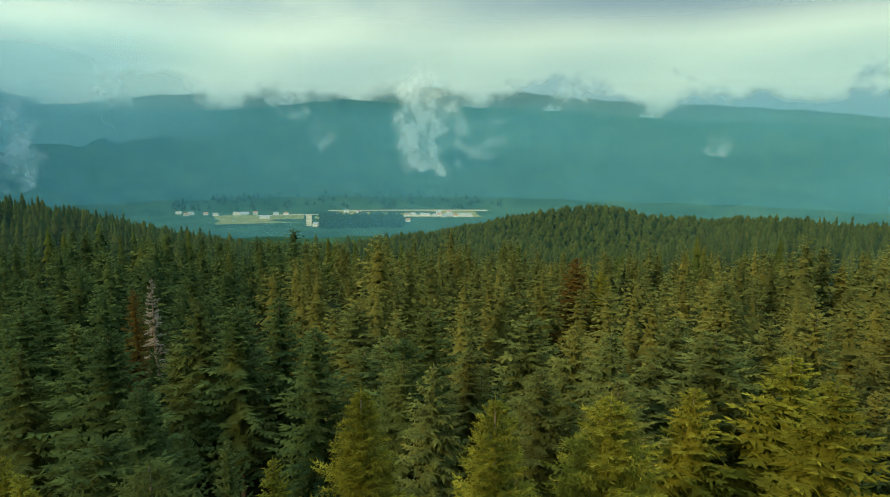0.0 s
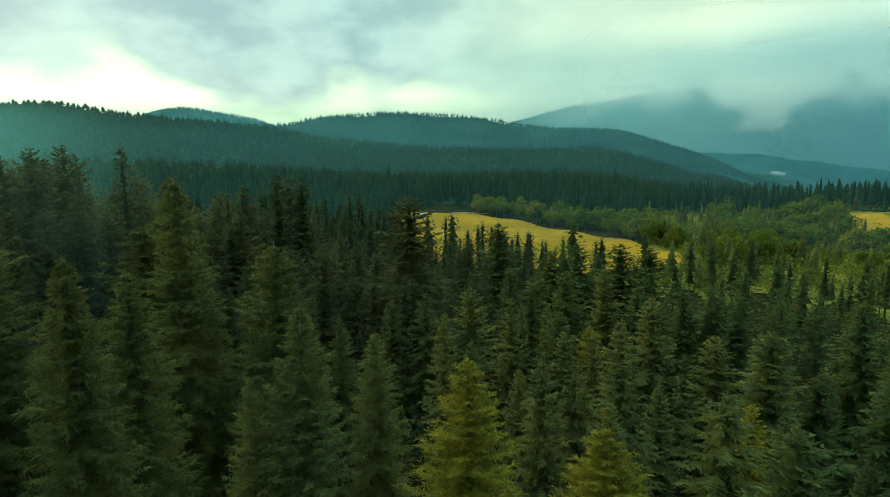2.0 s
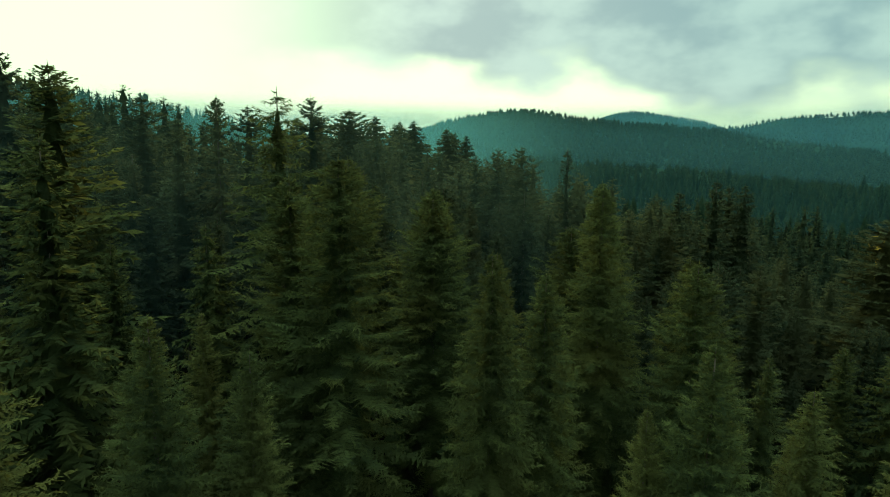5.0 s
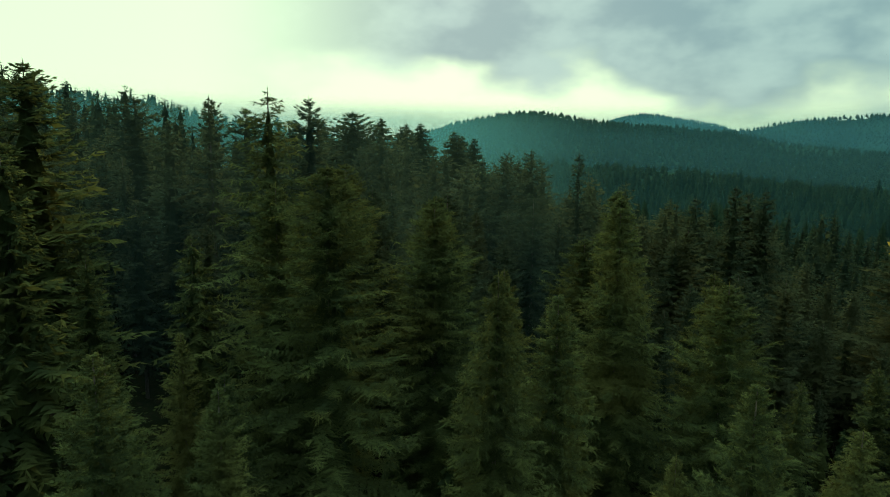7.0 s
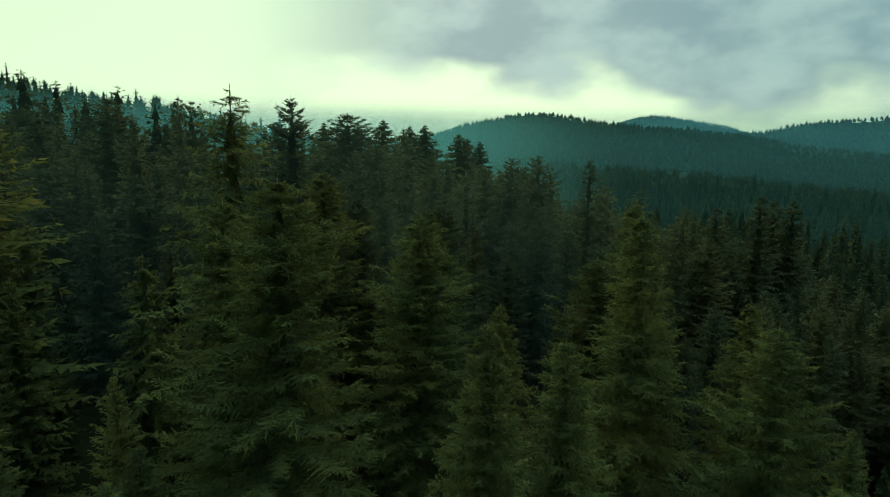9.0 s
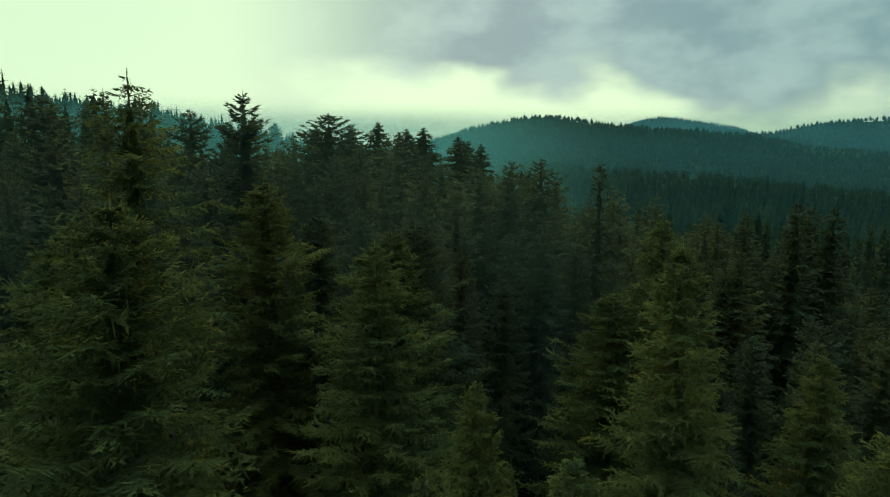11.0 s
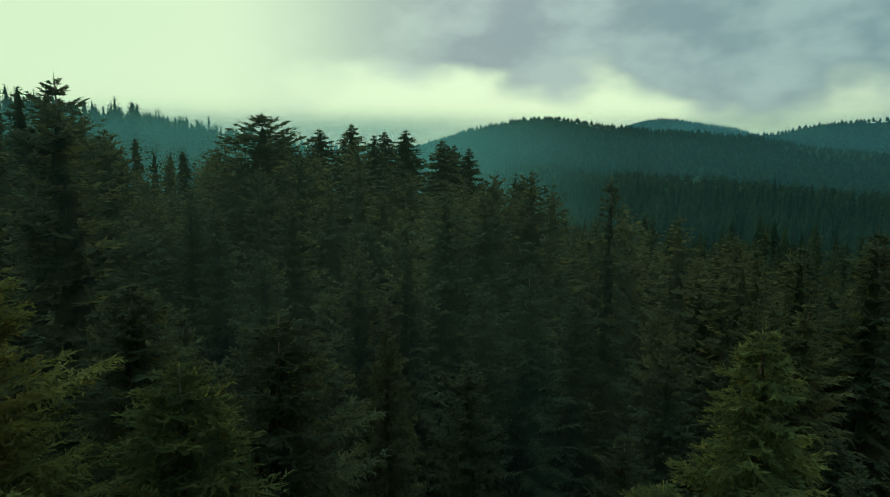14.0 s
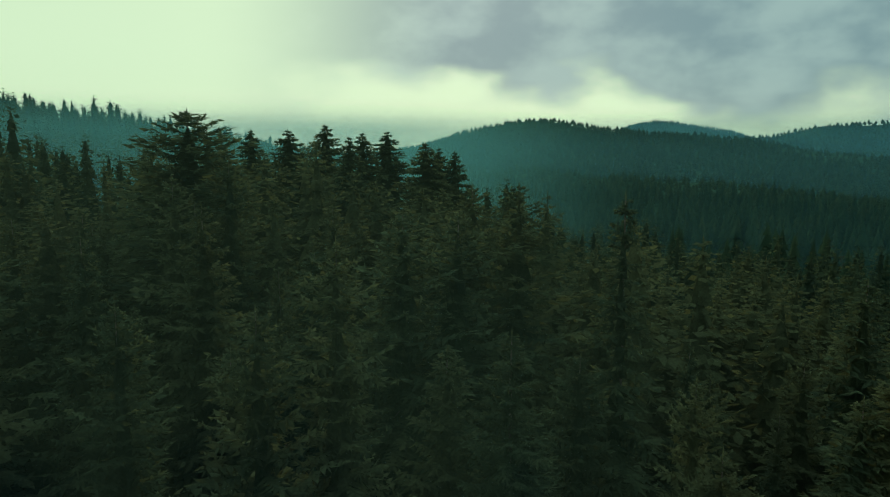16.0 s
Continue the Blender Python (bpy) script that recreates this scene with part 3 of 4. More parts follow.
def plant(kind, fine, x, y, top, width=1.0, turn=0.0):
    """Sets one tree of a kind with its tip at the height top."""
    z = float(land(np.array(x), np.array(y)))
    s = (top - z) / PATTERN_H
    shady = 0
    # shade is put into the needle colour, deepest in the north
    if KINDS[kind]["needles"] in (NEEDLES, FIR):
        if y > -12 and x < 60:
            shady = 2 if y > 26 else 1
        else:  # greener to the east; sunlit gold put into the colour to the south
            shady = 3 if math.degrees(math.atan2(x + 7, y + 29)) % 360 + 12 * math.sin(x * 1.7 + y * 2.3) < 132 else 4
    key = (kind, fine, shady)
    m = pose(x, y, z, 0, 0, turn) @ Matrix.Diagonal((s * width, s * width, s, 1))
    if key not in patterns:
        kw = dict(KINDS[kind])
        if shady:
            kw["needles"] = (HALF_SHADED, SHADED, FIR, NEEDLES)[shady - 1]
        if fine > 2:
            kw["needles"] = LACED.get(kw["needles"], kw["needles"])
        kw.update((dict(whorls=24, per=7, twigs=7, shoots=1, size=1.4), dict(whorls=28, per=8, twigs=8, shoots=1, size=1.15),
                   dict(whorls=32, per=8, twigs=10, shoots=2, size=0.95), dict(whorls=38, per=9, twigs=15, shoots=3, size=0.75))[fine - 1])
        if kind == "cone":
            kw.update(per=13, size=1.4)
        patterns[key] = conifer(seed=len(patterns) * 13 + 5, H=PATTERN_H, **kw)
        patterns[key].matrix_basis = m
        return patterns[key]
    src = patterns[key]
    ob = copy_thing(src, Matrix.Identity(4))
    ob.matrix_basis = m
    return ob


E0 = EYE_Z
# trees that stand out, by area: kind, then x, y, tip against the eye's level, width
MARKED_WEST = [
    ("fir", -17.2, 38.9, 4.7, 0.82), ("nest", -16.9, 71.7, 5.6, 1.2), ("cone", -17.3, 134.7, 8.8, 0.9), ("cone", 1.4, 130.3, 5.4, 1.0),
    ("fir", -28.9, 57.3, 4.9, 1.0), ("spire", -26.0, 35.5, 4.3, 1.0), ("sparse", -16.6, 20.6, 3.5, 1.0), ("fir", -39.6, 49.7, 5.5, 1.1),
    ("fir_b", -33.6, 20.8, 5.2, 0.95), ("cone", -22.8, 129.2, 7.5, 1.0), ("cone", -7.3, 152.0, 8.6, 1.0), ("fir", -11.8, 25.2, -1.7, 1.0),
    ("fir_b", -10.2, 6.8, -1.6, 0.9), ("fir", -13.7, 10.4, -2.8, 0.9), ("fir", -10.2, 31.3, -4.0, 1.0), ("young", -14.3, 2.6, -11.0, 1.0), ("young", -18.5, -9.5, -12.0, 0.9), ("fir", -25.0, -3.0, -4.5, 0.9), ("spruce", -27.0, 8.0, -0.5, 0.9),
]
MARKED_MIDDLE = [
    ("fir", -4.7, 16.5, -4.0, 0.92), ("spruce", -0.6, 32.8, -6.2, 0.62), ("spruce_b", 27.4, 50.2, -9.1, 1.1), ("fir", 7.1, 22.6, -7.3, 1.1),
    ("spruce_b", 6.5, 12.4, -3.4, 0.95), ("fir", -4.5, 22.4, -4.1, 1.0), ("spruce", 15.0, 17.3, -9.0, 0.95), ("spruce_b", 1.5, 6.0, -8.0, 0.9),
    ("spruce", -2.1, 1.7, -6.1, 0.8), ("young", -16.0, -4.6, -7.6, 0.85), ("young", -19.2, 1.9, -10.0, 1.0), ("young", -13.1, -1.6, -10.0, 0.8),
    ("young", 7.1, -2.7, -9.4, 0.9), ("young", 4.6, -1.9, -12.7, 0.7), ("fir", 10.7, 6.9, -7.6, 0.9), ("spruce", -0.8, 9.8, -7.4, 0.8),
    ("fir", -3.5, 27.3, -4.2, 1.0), ("spruce", 4.3, 47.2, -7.0, 0.9), ("spruce_b", 6.9, 44.7, -5.6, 0.9), ("spruce", 26.0, 50.5, -10.7, 1.0),
]
MARKED_NORTH_EAST = [
    ("spire", 14.2, 54.0, -0.4, 0.95), ("fir", 50.9, 42.5, -8.4, 1.2), ("spruce", 9.8, 23.5, -3.5, 1.0), ("spruce_b", 32.5, 60.0, -6.4, 1.0), ("spruce_b", 36.0, 56.0, -4.6, 0.9), ("fir", 41.0, 62.0, -5.5, 0.9),
    ("gold", 13.8, -8.0, -12.5, 1.05), ("gold", 17.5, -14.0, -15.6, 1.05), ("fir", 46.5, -11.7, -17.3, 1.0), ("spruce", 51.7, 2.3, -17.6, 1.0),
    ("spruce", 33.1, -5.3, -14.8, 0.9), ("gold", 51.8, 10.2, -22.6, 0.9), ("fir", 88.0, 28.5, -18.6, 1.2), ("fir", 80.3, 32.1, -18.4, 1.2),
    ("fir", 71.6, 31.3, -18.3, 1.2), ("fir", 88.9, 23.0, -18.9, 1.2), ("fir", 86.3, 56.5, -17.0, 1.2), ("spruce", 53.5, 44.4, -17.4, 1.0),
    ("gold", 37.6, -13.6, -20.6, 0.8), ("young", 42.2, -14.5, -22.6, 0.8), ("young", 36.0, -21.4, -21.3, 0.8), ("spruce", 48.1, -20.5, -17.3, 1.0),
]
MARKED_SOUTH_EAST = [
    ("gold", 28.4, -31.4, -19.0, 0.8), ("young", 41.1, -28.6, -22.4, 0.8), ("young", 37.5, -26.0, -21.7, 0.8), ("fir", 65.1, -35.4, -17.9, 1.0),
    ("spruce", 71.5, -37.9, -18.0, 1.0), ("fir", 53.5, -38.1, -17.6, 0.9), ("fir", 42.1, -38.6, -15.7, 0.95), ("fir", 30.8, -38.0, -16.6, 0.9),
    ("young", 32.1, -41.0, -20.9, 0.7), ("young", 28.0, -42.3, -20.4, 0.7), ("gold", 34.2, -31.0, -20.2, 0.7), ("spruce", 56.9, -50.3, -17.8, 1.1),
    ("fir", 50.9, -52.0, -17.8, 1.0), ("spruce_b", 53.4, -57.9, -18.0, 1.1), ("gold", 21.0, -42.3, -18.8, 0.7), ("fir", 33.0, -51.5, -15.7, 0.85),
    ("fir", 45.4, -62.9, -18.2, 1.1), ("fir", 26.5, -55.5, -15.9, 1.0), ("fir", 24.0, -53.5, -16.4, 0.9), ("fir", 35.4, -65.1, -16.8, 1.0),
]
MARKED_SOUTH = [
    ("gold", 13.2, -43.2, -12.6, 0.75), ("gold", 5.0, -43.5, -10.4, 0.7), ("gold", 4.0, -49.0, -11.5, 1.0), ("spruce", 17.5, -51.0, -14.4, 0.8),
    ("young", 17.8, -57.0, -19.4, 0.8), ("young", 18.6, -60.0, -19.9, 0.8), ("gold", 15.7, -60.4, -18.4, 0.8), ("fir", 14.8, -57.5, -15.5, 0.8),
    ("fir", 24.0, -67.0, -15.3, 1.1), ("spruce", 17.1, -64.0, -14.1, 0.9), ("spruce", 12.4, -61.5, -13.2, 1.0), ("spruce", 12.5, -70.0, -13.7, 1.2),
    ("fir", 8.5, -56.5, -14.0, 0.8), ("fir", 7.1, -64.5, -12.5, 1.1), ("spruce", 5.8, -69.0, -12.5, 1.0), ("gold", 6.0, -60.0, -14.6, 1.0),
    ("gold", 2.5, -63.5, -12.6, 1.2), ("gold", -0.5, -60.5, -12.4, 1.1), ("spruce_b", 5.4, -76.0, -13.0, 1.1), ("rust", 56.5, -116.0, -20.4, 1.5),
]
MARKED_FAR = [
    ("gold", 54.0, -120.0, -23.0, 1.0), ("spruce", 61.5, -111.2, -20.9, 1.2), ("spruce", 25.3, -105.8, -18.0, 1.2), ("dead", 77.4, -50.8, -19.0, 0.8), ("rust", 74.1, -47.8, -19.4, 0.7),
]
MARKED_CREST = [
    ("cone", -10.9, 138.7, 7.6, 0.85), ("cone", -11.9, 127.8, 6.3, 0.7), ("cone", -62.6, 212.0, 13.6, 0.9), ("cone", -33.0, 141.0, 8.1, 0.8),
    ("fir_b", 9.3, 61.5, 0.0, 0.85), ("cone", 15.0, 111.6, -1.9, 0.8), ("spruce", -10.6, 57.7, -1.3, 0.85), ("spruce", 41.5, 58.5, -5.2, 0.85),
    ("cone", 3.8, 136.0, 4.7, 0.7), ("cone", 6.8, 136.0, 4.0, 0.7),
]
MARKED = MARKED_CREST + MARKED_WEST + MARKED_MIDDLE + MARKED_NORTH_EAST + MARKED_SOUTH_EAST + MARKED_SOUTH + MARKED_FAR


def from_flight(x, y):
    """Distance over the plan from the line of flight."""
    t = np.clip((y + 29) / 50, 0, 1)
    return np.hypot(x - (-9 + 13 * t), y - (-29 + 50 * t))


def scatter(step, seed, lo, hi, b0, b1):
    """Jittered places between two distances and two bearings from the middle of the flight."""
    g = np.random.default_rng(seed)
    k = np.arange(-hi, hi + step, step)
    X, Y = np.meshgrid(k, k * 1.0)
    X = X + (np.arange(X.shape[0]) % 2)[:, None] * step * 0.5
    X, Y = X.ravel() + g.uniform(-0.42, 0.42, X.size) * step, Y.ravel() + g.uniform(-0.42, 0.42, X.size) * step
    X, Y = X - 3, Y - 8
    r, b = np.hypot(X + 3, Y + 8), np.degrees(np.arctan2(X + 3, Y + 8))
    b = np.where(b < -100, b + 360, b)
    k = (r >= lo) & (r < hi) & (b > b0) & (b < b1)
    X, Y = X[k], Y[k]
    k = ~in_meadow(X, Y, 4.0) & ~in_scrub(X, Y) & ~in_hedge(X, Y)
    return X[k], Y[k]


def tree_heights(x, y, g):
    h = 21.0 + 2.2 * np.array([noise.noise((a * 0.03, b * 0.03, 3.0)) for a, b in zip(x, y)]) * 2 + g.normal(0, 1.3, len(x))
    h = h - np.abs(g.normal(0, 2.2, len(x)))
    h = h - np.where(g.random(len(x)) < 0.3, 3.0, 0.0)
    r, b = np.hypot(x + 7, y + 29), np.degrees(np.arctan2(x + 7, y + 29))
    h = np.where((b > 34) & (b < 93) & (r > 104) & (r < 205), h * 0.78, h)
    h = np.where((b > 58) & (b < 96) & (r >= 205) & (r < 560), h * 0.9, h)
    # old wood stands taller uphill to the north
    h = h + (7.0 + 2.8 * smooth(b, 22, 4)) * (1 - 0.6 * smooth(r, 110, 150)) * smooth(y, 15, 50) * smooth(b, 36, 26) * smooth(r, 420, 250) * np.maximum(smooth(b, -16, -4), smooth(r, 110, 80))
    h = h + 3.5 * smooth(b, -14, -24) * smooth(r, 100, 140) * smooth(r, 320, 260)
    young = g.random(len(x)) < 0.1
    return np.clip(np.where(young, h * g.uniform(0.5, 0.85, len(x)), h), 8, 33)


def build_near():
    g = np.random.default_rng(11)
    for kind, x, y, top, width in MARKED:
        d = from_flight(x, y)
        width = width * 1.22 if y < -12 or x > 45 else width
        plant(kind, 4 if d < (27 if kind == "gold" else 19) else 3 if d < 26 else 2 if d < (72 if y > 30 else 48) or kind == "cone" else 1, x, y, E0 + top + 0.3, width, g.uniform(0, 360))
    mx, my = np.array([m[1] for m in MARKED]), np.array([m[2] for m in MARKED])
    x, y = scatter(7.4, 3, 0, 78, -100, 260)
    x2, y2 = scatter(5.9, 4, 0, 78, -60, 70)  # the old wood uphill stands closer
    x, y = np.concatenate([x[y < 24], x2[y2 >= 24]]), np.concatenate([y[y < 24], y2[y2 >= 24]])
    d = np.hypot(x[:, None] - mx, y[:, None] - my).min(1)
    keep = (d > np.where(y > 24, 3.8, 5.2)) & ((y > -15) | (g.random(len(x)) > 0.30))  # more open on the sunny side
    x, y = x[keep], y[keep]
    off = from_flight(x, y)
    order = np.argsort(off)
    x, y, off = x[order], y[order], off[order]
    h = tree_heights(x, y, g) - 1.5
    z = land(x, y)
    # low growth under the line of flight and beside it
    clear = off > 5
    x, y, off, h, z = x[clear], y[clear], off[clear], h[clear], z[clear]
    h = np.minimum(h, np.where(off < 9, E0 - 14 - z, np.where(off < 22, E0 - 9.5 - z, 99)))
    turn = np.degrees(np.arctan2(x + 7, y + 29)) % 360
    ahead = (turn < 190) | (turn > 300)
    near = ahead | (off < 30)
    order = np.argsort(~near, kind="stable")
    x, y, off, h, z, ahead = (v[order] for v in (x, y, off, h, z, ahead))
    mix = np.array(["spruce", "spruce_b", "fir", "fir_b", "young", "sparse"])
    n = 420 - len(MARKED)
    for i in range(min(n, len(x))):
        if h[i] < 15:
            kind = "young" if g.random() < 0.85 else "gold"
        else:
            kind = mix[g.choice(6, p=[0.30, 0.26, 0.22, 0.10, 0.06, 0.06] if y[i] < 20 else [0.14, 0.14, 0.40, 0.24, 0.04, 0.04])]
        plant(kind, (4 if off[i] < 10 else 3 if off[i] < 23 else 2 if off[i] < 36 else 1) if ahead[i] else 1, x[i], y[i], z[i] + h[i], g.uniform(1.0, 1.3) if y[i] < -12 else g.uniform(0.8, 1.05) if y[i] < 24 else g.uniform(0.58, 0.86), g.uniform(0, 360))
    return x[n:], y[n:], h[n:]


rest = build_near()


def forest(label, parts, templates, mats, seed, wide=(1.0, 1.35)):
    """A stand of trees that nobody could count, as one object."""
    g = np.random.default_rng(seed)
    x, y, h = parts
    pts = np.stack([x, y, land(x, y) - 0.3], -1)
    pick = g.integers(0, len(templates), len(x))
    V, F, N, S = joined(templates, pts, pick, h, h * g.uniform(*wide, len(x)), g.uniform(0, 6.28, len(x)))
    ob = new("forest", mesh_of("forest", V, F, mats, normals=N, young=S))
    tagged(ob, label, "forest", kind="stuff")


def lod(seeds, ragged=0.2, **kw):
    out = []
    for i, s in enumerate(seeds):
        V, F, S = crown_shape(s, 26.0, base=0.2 + 0.05 * (i % 3), R=4.8 + 0.7 * (i % 2), flat=(0.1, 0.3, 0.15, 0.4)[i % 4], droop=(0.5, 0.1, 0.3, 0.2)[i % 4], ragged=ragged, **kw)
        T, G = trunk_shape(s, 26.0, 0, 4, 3)
        out.append((np.concatenate([V, T]) / 26.0, np.concatenate([F, G + len(V)]), np.concatenate([S, np.zeros(len(T))])))
    return out


g0 = np.random.default_rng(5)


def stand(step, seed, lo, hi, b0, b1, tall=1.0):
    x, y = scatter(step, seed, lo, hi, b0, b1)
    return x, y, tree_heights(x, y, g0) * tall


def uneven(a):
    """Old forest: some trees overtop their neighbours, some lag behind."""
    x, y, h = a
    return x, y, h * np.clip(g0.normal(0.95, 0.12, len(h)), 0.6, 1.18)


def plus(a, b):
    return tuple(np.concatenate([p, q]) for p, q in zip(a, b))


T1 = lod([21, 22, 23, 24], whorls=20, per=5, twigs=5, shoots=0, size=1.7)
T1N = lod([25, 26, 27, 28], rise=24, whorls=20, per=6, twigs=5, shoots=0, size=1.6)
LOW = lod([35, 36], whorls=8, per=5, twigs=2, shoots=0, size=2.4)
T2 = lod([31, 32, 33, 34], rise=30, whorls=15, per=5, twigs=4, shoots=0, size=2.0)
T2N = lod([37, 38, 39], rise=20, whorls=12, per=5, twigs=3, shoots=0, size=2.3)
T3 = [star_tree(s, 6, 4, 0.21) for s in (1, 2, 3, 4)]
T4 = [star_tree(s, 3, 3, 0.46) for s in (5, 6, 7)]
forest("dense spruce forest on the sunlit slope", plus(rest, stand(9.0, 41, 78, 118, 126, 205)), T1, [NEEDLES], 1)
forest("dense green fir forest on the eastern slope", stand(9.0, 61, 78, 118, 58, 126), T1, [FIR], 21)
forest("dense fir forest uphill from the clearing, shade in its needle colour", stand(6.2, 51, 78, 118, -75, 58), T1N, [SHADED], 10, (0.8, 1.2))
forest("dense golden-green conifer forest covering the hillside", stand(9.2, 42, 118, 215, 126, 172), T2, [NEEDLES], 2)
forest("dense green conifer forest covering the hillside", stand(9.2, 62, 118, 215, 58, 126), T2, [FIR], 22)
forest("fir forest on the upper hillside, needles coloured as in shade", uneven(stand(6.8, 52, 118, 215, -60, 58)), T2, [SHADED_FIR], 11, (0.75, 1.25))
forest("conifer forest running down towards the valley", stand(9.2, 43, 215, 520, 2, 95), T3, [FARWOOD], 3, (0.7, 1.0))
forest("hazy fir forest along the skyline of the hillside", uneven(stand(8.0, 58, 215, 340, -50, 2)), T2N, [FARWOOD], 16, (0.8, 1.3))
forest("pale hazy fir forest on the top of the hillside", uneven(stand(9.2, 57, 340, 520, -50, 2)), T2N, [FARWOOD], 17, (0.8, 1.3))
forest("sunlit conifer forest on the slope down to the village", stand(9.2, 49, 215, 520, 95, 172), T3, [SLOPE], 9, (0.7, 1.0))
forest("conifer forest behind the flight", plus(stand(9.0, 44, 74, 300, 205, 260), stand(9.0, 45, 118, 300, 172, 206)), T3, [NEEDLES], 4, (0.7, 1.0))
forest("spruce forest on the slope above the flight", stand(9.0, 56, 78, 300, -100, -75), T3, [NEEDLES], 15, (0.7, 1.0))
forest("distant dark conifer forest on the ridges", stand(10.0, 46, 520, 1330, -40, 80, 0.43), T4, [FARWOOD], 5)
forest("far conifers along the crest of a hazy knoll", stand(11.0, 53, 2390, 2530, 13, 33, 0.5), T4, [FARWOOD], 14)
forest("distant conifer forest on the second ridge", stand(12.0, 48, 1420, 1770, 19, 79, 0.5), T4, [FARWOOD], 8)
forest("distant conifer forest on the knoll above the valley", stand(9.0, 47, 520, 860, 80, 172, 0.7), T4, [SLOPE], 6)


x, y = scatter(5.5, 91, 0, 74, -100, 260)
k = from_flight(x, y) > 4
x, y = x[k], y[k]
forest("low young spruces and undergrowth between the tall trees", (x, y, g0.uniform(3.5, 9.0, len(x))), LOW, [FIR], 17, (1.2, 1.8))


# ---- meadows ----
def patch(name, label, mat, b0, b1, r0, r1, nb, nr, lift, test=None, category="meadow"):
    """A piece of open ground laid on the land between two bearings and two distances."""
    B, R = np.meshgrid(np.radians(np.linspace(b0, b1, nb)), np.linspace(r0, r1, nr), indexing="ij")
    X, Y = R * np.sin(B) - 7, R * np.cos(B) - 29
    V = np.stack([X, Y, land(X, Y) + lift], -1).reshape(-1, 3)
    i = np.arange((nb - 1) * nr).reshape(nb - 1, nr)[:, :-1]
    F = np.stack([i, i + nr, i + nr + 1, i + 1], -1).reshape(-1, 4)
    if test is not None:
        c = V[F].mean(1)
        F = F[test(c[:, 0], c[:, 1])]
    F = F[:, ::-1]
    ob = new(name, mesh_of(name, V, F, [mat], True))
    return tagged(ob, label, category, kind="structure")


patch("meadow", "dry golden hay meadow in a forest clearing", GRASS, 30, 86, 180, 420, 300, 120, 0.4, lambda x, y: in_meadow(x, y))
patch("clearing", "green rough grass under the bushes of the clearing", ROUGH, 58, 89, 150, 425, 90, 70, 0.2, lambda x, y: in_scrub(x, y))


# ---- broadleaf scrub round the meadow ----
def leafy_shape(seed, H, R, clumps, leaves):
    """A rounded, uneven crown of leaf clumps on lobes. Returns places and triangles."""
    g = np.random.default_rng(seed)
    c = g.normal(0, 1, (clumps, 3))
    c /= np.linalg.norm(c, axis=1)[:, None]
    c *= g.uniform(0.35, 1.0, (clumps, 1))
    c = c * [R, R, H * 0.40] + [0, 0, H * 0.58]
    lobe = R * g.uniform(0.28, 0.5, clumps)
    p = g.normal(0, 1, (clumps, leaves, 3))
    p /= np.linalg.norm(p, axis=2)[..., None]
    q = c[:, None] + p * lobe[:, None, None] * g.uniform(0.75, 1.1, (clumps, leaves, 1))
    a = np.cross(p, g.normal(0, 1, p.shape))
    a /= np.linalg.norm(a, axis=2)[..., None]
    b = np.cross(p, a)
    w = R * 0.13
    V = np.stack([q - a * w, q + b * w * 0.7 - p * w * 0.3, q + a * w, q - b * w * 0.7 - p * w * 0.3], 2).reshape(-1, 3)
    k = np.arange(len(V) // 4)[:, None] * 4
    return V, np.concatenate([k + [0, 1, 2], k + [0, 2, 3]])


def stem_shape(seed, H, R):
    """A short tapered trunk that forks into limbs."""
    g = np.random.default_rng(seed)
    V, F = [], []

    def tube(p0, p1, r0, r1, n=6):
        d = Vector(p1) - Vector(p0)
        u = d.orthogonal().normalized()
        v = d.cross(u).normalized()
        k = len(V)
        for p, r in ((p0, r0), (p1, r1)):
            for i in range(n):
                t = 6.2832 * i / n
                V.append(tuple(Vector(p) + u * (math.cos(t) * r) + v * (math.sin(t) * r)))
        for i in range(n):
            j = (i + 1) % n
            F.append((k + i, k + j, k + n + j))
            F.append((k + i, k + n + j, k + n + i))

    tube((0, 0, -0.5), (0, 0, H * 0.4), 0.03 * H, 0.018 * H)
    for i in range(5):
        t = 6.2832 * (i + g.random() * 0.6) / 5
        tube((0, 0, H * (0.25 + 0.03 * i)), (math.cos(t) * R * 0.6, math.sin(t) * R * 0.6, H * g.uniform(0.5, 0.8)), 0.014 * H, 0.005 * H, 5)
    return np.array(V), np.array(F)


def broadleaf(seed, label):
    root = tagged(new("broadleaf_tree"), label, "tree", "broadleaf trees at the meadow")
    V, F = leafy_shape(seed, 10.0, 4.2, 26, 22)
    crown = new("crown", mesh_of("crown", V, F, [LEAVES]))
    V, F = stem_shape(seed, 10.0, 4.2)
    trunk = new("trunk", mesh_of("trunk", V, F, [BARK]))
    crown.parent = trunk.parent = root
    return root


